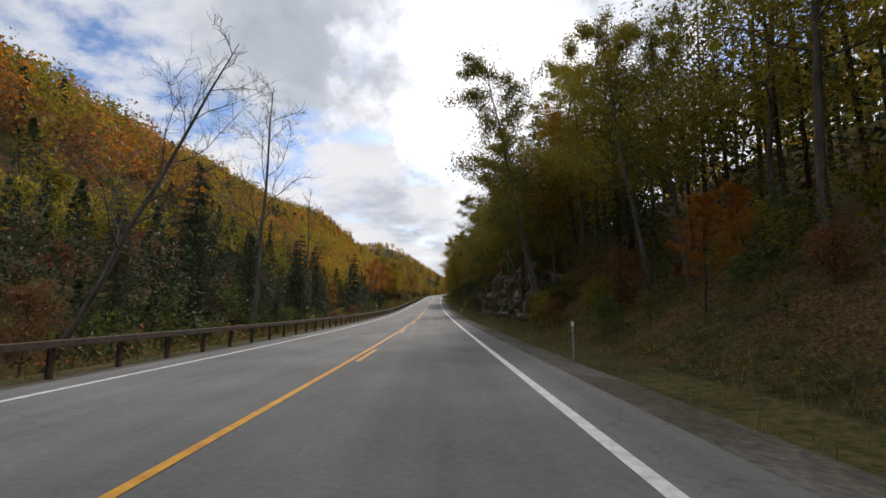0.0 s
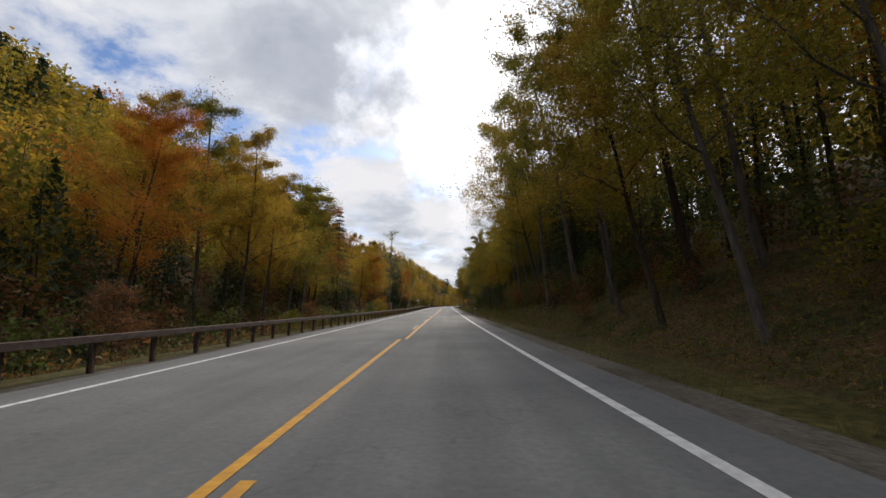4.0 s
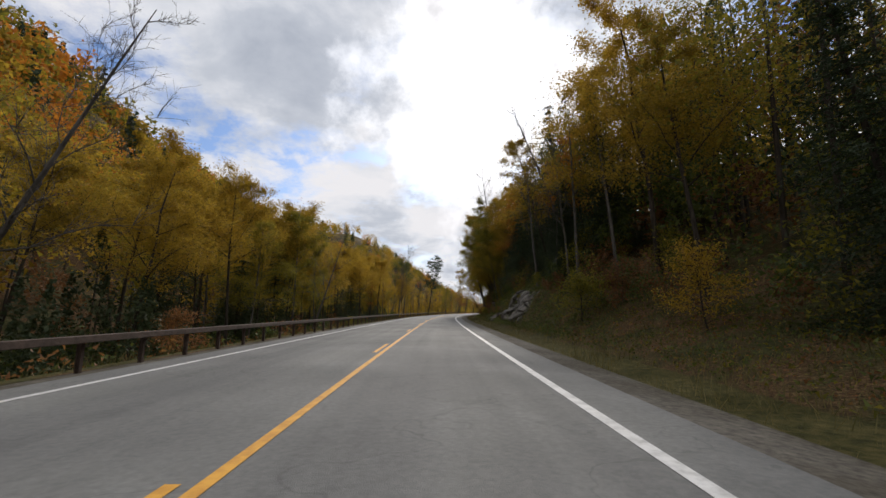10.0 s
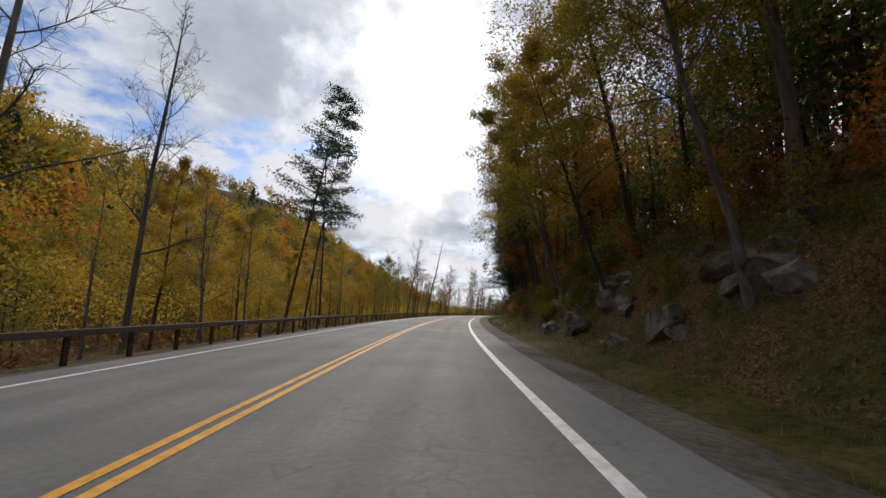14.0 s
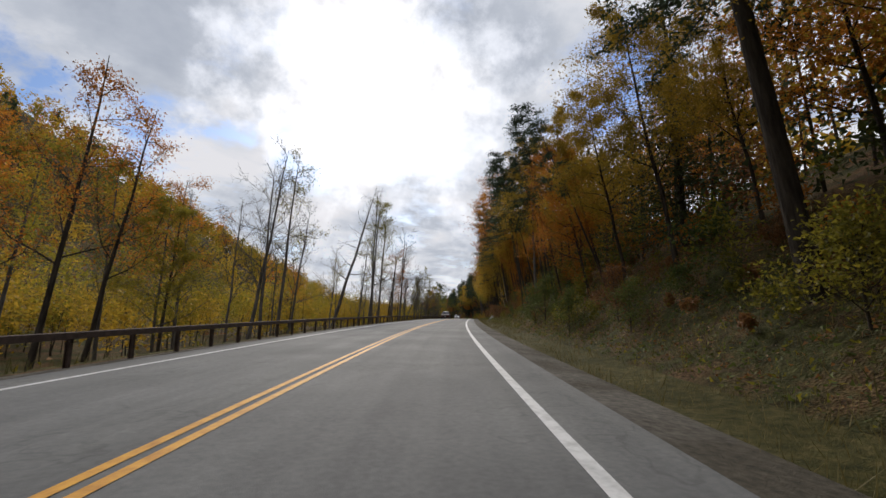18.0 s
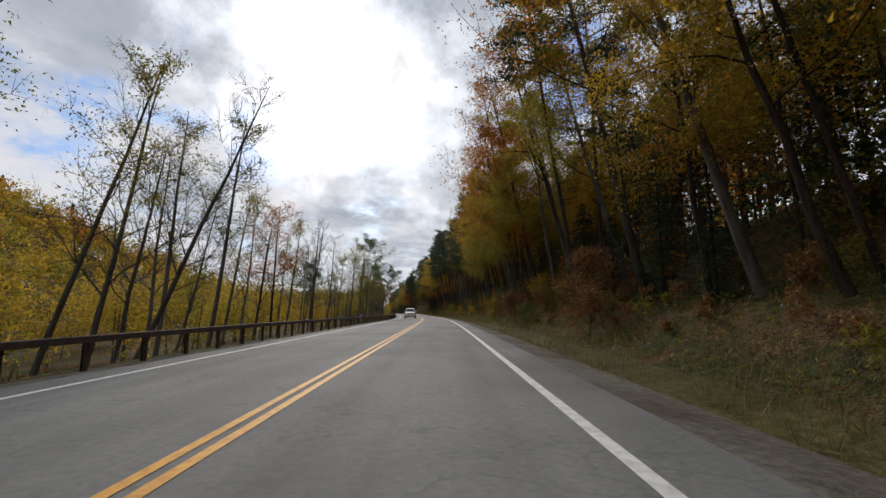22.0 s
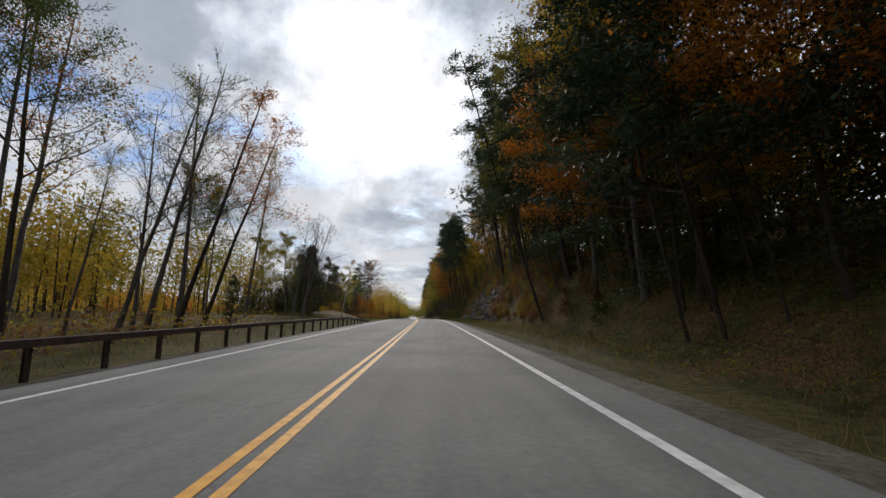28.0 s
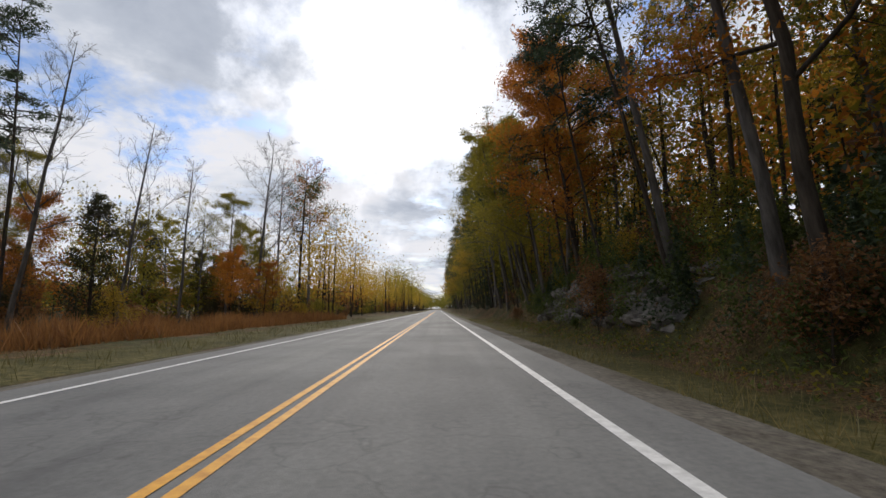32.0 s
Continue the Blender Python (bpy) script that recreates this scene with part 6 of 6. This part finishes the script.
def delineator(s, u, tall=1.15, lean=0.0, label="slim grey roadside marker post with a small reflector"):
    t = new("marker_post")
    bm = bmesh.new()
    box_bm(bm, (0.07, 0.012, tall + 0.4), (0, 0, tall / 2 - 0.2), 0.004)
    box_bm(bm, (0.012, 0.03, tall + 0.4), (0.03, 0.02, tall / 2 - 0.2))
    part("post", bm_mesh("post", bm, M_POST), t)
    solid("reflector", (0.075, 0.006, 0.11), (0, -0.010, tall - 0.09), M_REFLECT, t, 0.002, "white reflector")
    t.matrix_basis = Matrix.Translation(place(s, u)) @ pose(0, 0, 0, 0, lean, -math.degrees(float(heading(s))))
    return tagged(t, label, "marker post", "marker posts along the road")


delineator(12.5, 5.7)
delineator(66.5, 5.6, 1.0, 9)
delineator(172.5, 5.8)
delineator(229.5, 5.9)
delineator(797, 8.6, 1.5)
delineator(231.5, -6.3, 1.7, 0, "slim grey steel post behind the guard rail")
delineator(10, -8.0, 1.6, 0, "slim grey steel post behind the guard rail")
delineator(72, -7.6, 1.6, 0, "slim grey steel post behind the guard rail")
delineator(166.5, -5.9, 1.6, 0, "slim grey steel post behind the guard rail")


def diamond_sign(s, u, centre_z, side, facing, face_mat, label, bars):
    """A diamond on a post. facing: 1 shows its face to traffic going along the road, -1 its back."""
    t = new("road_sign")
    high = centre_z + side * 0.45
    bm = bmesh.new()
    box_bm(bm, (0.06, 0.012, high + 0.6), (0, 0.02, high / 2 - 0.3))
    box_bm(bm, (0.012, 0.035, high + 0.6), (0.026, 0.036, high / 2 - 0.3))
    box_bm(bm, (0.012, 0.035, high + 0.6), (-0.026, 0.036, high / 2 - 0.3))
    part("post", bm_mesh("post", bm, M_POST), t, "grey steel post")
    turn = pose(0, 0, 0, 0, 45, 0)
    solid("panel", (side, 0.008, side), (0, 0, centre_z), face_mat, t, 0.003, "", turn)
    if bars:
        for k, (w, dz) in enumerate(((0.36, 0.13), (0.48, 0.0), (0.30, -0.13))):
            solid("lettering_bar", (w, 0.004, 0.055), (0, -0.008, centre_z + dz), M_BLACK, t)
    else:
        solid("brace", (0.34, 0.03, 0.03), (0, 0.03, centre_z + side * 0.32), M_POST, t)
        solid("brace", (0.34, 0.03, 0.03), (0, 0.03, centre_z - side * 0.32), M_POST, t)
    t.matrix_basis = Matrix.Translation(place(s, u)) @ pose(0, 0, 0, 0, 0, -math.degrees(float(heading(s))) + (0 if facing > 0 else 180))
    return tagged(t, label, "road sign")


g = float(ground_z(236, 7.3) - road_z(236))
diamond_sign(236.5, 7.2, 2.25 - g, 0.72, 1, M_SIGN, "faded orange-yellow diamond warning sign on a steel post", True)
g = float(ground_z(236, -6.7) - road_z(236))
diamond_sign(237, -6.7, 2.4 - g, 0.76, -1, M_PLATE, "bare grey back of a diamond road sign on a post", False)

# ================= cars =================
M_GLASS = noisy("dark_car_glass", [(0.3, (0.012, 0.014, 0.016)), (0.7, (0.02, 0.022, 0.025))], 3.0, 0.08)
M_TYRE = noisy("tyre_rubber", [(0.3, (0.012, 0.012, 0.012)), (0.7, (0.025, 0.025, 0.025))], 20.0, 0.9)
M_RIM = noisy("alloy_rim", [(0.3, (0.35, 0.35, 0.36)), (0.7, (0.5, 0.5, 0.5))], 10.0, 0.35, metal=0.8)
M_TRIM = noisy("black_plastic_trim", [(0.3, (0.015, 0.015, 0.015)), (0.7, (0.03, 0.03, 0.03))], 20.0, 0.7)
M_CHROME = noisy("chrome", [(0.3, (0.55, 0.55, 0.56)), (0.7, (0.65, 0.65, 0.65))], 5.0, 0.2, metal=1.0)
M_TAIL = noisy("red_tail_lamp", [(0.3, (0.22, 0.01, 0.01)), (0.7, (0.32, 0.02, 0.02))], 9.0, 0.15)
M_LAMP = noisy("headlamp_glass", [(0.3, (0.6, 0.62, 0.65)), (0.7, (0.8, 0.8, 0.8))], 12.0, 0.12)


def paint(name, colour):
    m = noisy(name, [(0.3, tuple(0.9 * c for c in colour)), (0.7, colour)], 2.0, 0.3, second=(0.9, (0.8, 0.78, 0.75), 0.6))
    m.node_tree.nodes["Principled BSDF"].inputs["Coat Weight"].default_value = 0.6
    return m


def loft(rings):
    """Rings of equal length, front to back, closed at both ends."""
    v, f = [], []
    n = len(rings[0])
    for k, ring in enumerate(rings):
        v.extend(ring)
        if k:
            for i in range(n):
                j = (i + 1) % n
                f.append(((k - 1) * n + i, (k - 1) * n + j, k * n + j, k * n + i))
    f.append(tuple(range(n - 1, -1, -1)))
    f.append(tuple(len(v) - n + i for i in range(n)))
    return v, f


def ring(y, z0, z1, w0, w1, soft):
    """A rounded cross-section at y: half-widths w0 below and w1 above."""
    return [(-w0 + soft, y, z0), (w0 - soft, y, z0), (w0, y, z0 + soft), (w0 * 0.5 + w1 * 0.5 + 0.02, y, (z0 + z1) / 2), (w1, y, z1 - soft), (w1 - soft, y, z1),
            (-w1 + soft, y, z1), (-w1, y, z1 - soft), (-w0 * 0.5 - w1 * 0.5 - 0.02, y, (z0 + z1) / 2), (-w0, y, z0 + soft)]


def wheel(car, x, y, radius):
    seg = 24
    prof = [(radius * 0.62, -0.10), (radius * 0.93, -0.11), (radius, -0.07), (radius, 0.07), (radius * 0.93, 0.11), (radius * 0.62, 0.10)]
    v, f = [], []
    for k in range(seg):
        a = 2 * math.pi * k / seg
        v += [(px, math.cos(a) * pr, math.sin(a) * pr) for pr, px in prof]
    m = len(prof)
    for k in range(seg):
        for i in range(m):
            j = (i + 1) % m
            k2 = (k + 1) % seg
            f.append((k * m + i, k * m + j, k2 * m + j, k2 * m + i))
    t = part("wheel", mesh_of("wheel", v, f, M_TYRE, False), car, "black rubber tyre")
    t.location = (x, y, radius)
    bm = bmesh.new()
    bmesh.ops.create_cone(bm, cap_ends=True, segments=20, radius1=radius * 0.2, radius2=radius * 0.2, depth=0.225, matrix=pose(0, 0, 0, 0, 90, 0))
    for k in range(6):
        a = k * 60
        box_bm(bm, (0.21, radius * 0.14, radius * 0.55), (0, 0, 0))
        for vv in bm.verts[-8:]:
            vv.co = pose(0, 0, 0, a, 0, 0) @ (vv.co + Vector((0, 0, radius * 0.36)))
        bm.verts.ensure_lookup_table()
    part("rim", bm_mesh("rim", bm, M_RIM), t, "silver alloy rim")


def car(name, s, u, colour_mat, label, high=1.76, wide=0.98, longer=5.0):
    """A car that faces back along the road; its nose is at y = 0."""
    c = new(name)
    tagged(c, label, "car")
    L = longer
    hood, belt = 1.08 * high / 1.76, 1.14 * high / 1.76
    body = [ring(0.00, 0.42, 0.86, wide * 0.74, wide * 0.70, 0.06), ring(0.10, 0.30, 0.98, wide * 0.90, wide * 0.84, 0.08), ring(0.45, 0.26, hood - 0.03, wide * 0.98, wide * 0.90, 0.09),
            ring(1.15, 0.26, hood + 0.03, wide, wide * 0.93, 0.09), ring(1.55, 0.26, belt, wide, wide * 0.95, 0.08), ring(3.2, 0.26, belt + 0.02, wide, wide * 0.95, 0.08),
            ring(L - 0.6, 0.28, belt + 0.04, wide, wide * 0.94, 0.08), ring(L - 0.12, 0.32, belt, wide * 0.94, wide * 0.90, 0.1), ring(L, 0.46, belt - 0.1, wide * 0.82, wide * 0.8, 0.08)]
    part("body", mesh_of("body", *loft(body), colour_mat, False), c)
    roof = [ring(1.35, belt - 0.08, belt, wide * 0.92, wide * 0.88, 0.02), ring(2.15, belt - 0.08, high - 0.08, wide * 0.92, wide * 0.70, 0.05), ring(2.6, belt - 0.08, high, wide * 0.93, wide * 0.73, 0.07),
            ring(L - 1.2, belt - 0.08, high - 0.01, wide * 0.93, wide * 0.74, 0.07), ring(L - 0.55, belt - 0.08, high - 0.08, wide * 0.92, wide * 0.72, 0.06), ring(L - 0.12, belt - 0.08, belt + 0.02, wide * 0.88, wide * 0.84, 0.02)]
    part("cabin", mesh_of("cabin", *loft(roof), colour_mat, False), c)
    lo, hi = belt + 0.04, high - 0.14

    def pane(nm, corners, lift):
        a, b, d = (Vector(corners[i]) for i in (0, 1, 3))
        n = (b - a).cross(d - a).normalized() * lift
        top = [Vector(p) + n for p in corners]
        under = [Vector(p) - n * 2 for p in corners]
        k = len(corners)
        part(nm, mesh_of(nm, top + under, [tuple(range(k)), tuple(range(2 * k - 1, k - 1, -1))] + [(i, i + k, (i + 1) % k + k, (i + 1) % k) for i in range(k)], M_GLASS), c, "dark tinted glass")

    pane("windscreen", [(-wide * 0.80, 1.40, lo), (wide * 0.80, 1.40, lo), (wide * 0.62, 2.12, hi + 0.04), (-wide * 0.62, 2.12, hi + 0.04)], 0.02)
    pane("rear_window", [(wide * 0.74, L - 0.13, lo + 0.02), (-wide * 0.74, L - 0.13, lo + 0.02), (-wide * 0.60, L - 0.52, hi + 0.03), (wide * 0.60, L - 0.52, hi + 0.03)], 0.02)
    solid("spoiler", (wide * 1.3, 0.26, 0.04), (0, L - 0.48, high - 0.035), colour_mat, c, 0.015)
    solid("rear_bumper", (wide * 1.66, 0.16, 0.2), (0, L - 0.06, 0.46), M_TRIM, c, 0.05, "black rear bumper")
    for sd in (1, -1):
        x0, x1 = wide * 0.93 * sd, wide * 0.765 * sd
        for y0, y1, y2, y3 in ((1.62, 2.62, 2.62, 2.2), (2.70, 3.55, 3.55, 2.70), (3.64, L - 0.42, L - 0.72, 3.64)):
            q = [(x0, y0, lo), (x0, y1, lo), (x1, y2, hi), (x1, y3, hi)]
            pane("side_window", q if sd > 0 else q[::-1], 0.018)
        solid("window_trim", (0.02, L - 2.1, 0.025), (sd * wide * 0.955, L * 0.5 + 0.58, belt + 0.03), M_CHROME, c, 0.006, "bright window trim")
        for y in (1.52, 2.66, 3.6):
            solid("door_seam", (0.012, 0.014, belt - 0.5), (sd * (wide + 0.004), y, (belt + 0.36) / 2), M_TRIM, c)
        solid("mirror", (0.2, 0.1, 0.15), (sd * (wide + 0.1), 1.72, belt + 0.07), colour_mat, c, 0.03)
        solid("headlight", (0.42, 0.16, 0.13), (sd * wide * 0.66, 0.06, 0.86), M_LAMP, c, 0.03, "clear headlight")
        solid("tail_light", (0.16, 0.5, 0.2), (sd * wide * 0.87, L - 0.24, belt - 0.1), M_TAIL, c, 0.05, "red tail light")
        solid("roof_rail", (0.04, L - 3.4, 0.04), (sd * wide * 0.68, L * 0.62, high + 0.045), M_TRIM, c, 0.012, "black roof rail")
        for y in (2.75, L - 1.0):
            solid("rail_foot", (0.04, 0.08, 0.06), (sd * wide * 0.68, y, high + 0.005), M_TRIM, c, 0.01)
        solid("rear_cladding", (0.05, 0.55, 0.2), (sd * wide * 0.96, L - 0.3, 0.42), M_TRIM, c, 0.02, "black lower cladding")
        solid("fog_light", (0.2, 0.06, 0.12), (sd * wide * 0.68, 0.07, 0.55), M_TRIM, c, 0.02)
        solid("sill", (0.06, 2.2, 0.14), (sd * wide * 0.97, 2.45, 0.33), M_TRIM, c, 0.02, "black sill trim")
        solid("door_handle", (0.03, 0.2, 0.035), (sd * (wide + 0.012), 2.35, belt - 0.14), M_CHROME, c, 0.008)
        solid("door_handle", (0.03, 0.2, 0.035), (sd * (wide + 0.012), 3.3, belt - 0.14), M_CHROME, c, 0.008)
        for y in (0.98, L - 1.0):
            bm = bmesh.new()
            bmesh.ops.create_cone(bm, cap_ends=True, segments=28, radius1=0.44, radius2=0.44, depth=0.3, matrix=pose(0, 0, 0, 0, 90, 0))
            o = part("wheel_arch", bm_mesh("wheel_arch", bm, M_TRIM), c, "black wheel arch")
            o.location = (sd * (wide - 0.118), y, 0.40)
            wheel(c, sd * (wide - 0.062), y, 0.38)
    solid("grille", (wide * 0.95, 0.06, 0.2), (0, 0.005, 0.78), M_TRIM, c, 0.02, "black grille")
    for dz in (0.73, 0.80):
        solid("grille_bar", (wide * 0.92, 0.03, 0.022), (0, -0.03, dz), M_CHROME, c)
    solid("bumper", (wide * 1.5, 0.12, 0.16), (0, 0.08, 0.38), M_TRIM, c, 0.04, "black lower bumper")
    solid("number_plate", (0.31, 0.012, 0.15), (0, -0.03, 0.55), M_REFLECT, c, 0.004, "pale number plate")
    x, y = plan(s, u)
    c.matrix_basis = Matrix.Translation((float(x), float(y), float(road_z(s)) - 0.012 * abs(u) + 0.002)) @ pose(0, 0, 0, 0, 0, -math.degrees(float(heading(s))))
    return c


car("silver_suv", 662.8, -2.1, paint("silver_beige_paint", (0.70, 0.69, 0.67)), "silver-beige sport utility car on the asphalt lane", 1.78, 1.0, 5.05)
car("family_car", 579.5, -2.3, paint("dark_maroon_paint", (0.11, 0.03, 0.03)), "dark maroon family car on the asphalt lane", 1.7, 0.98, 4.8)

for models in KINDS.values():
    for mo in models:
        for o in (*mo.children_recursive, mo):
            bpy.data.objects.remove(o)
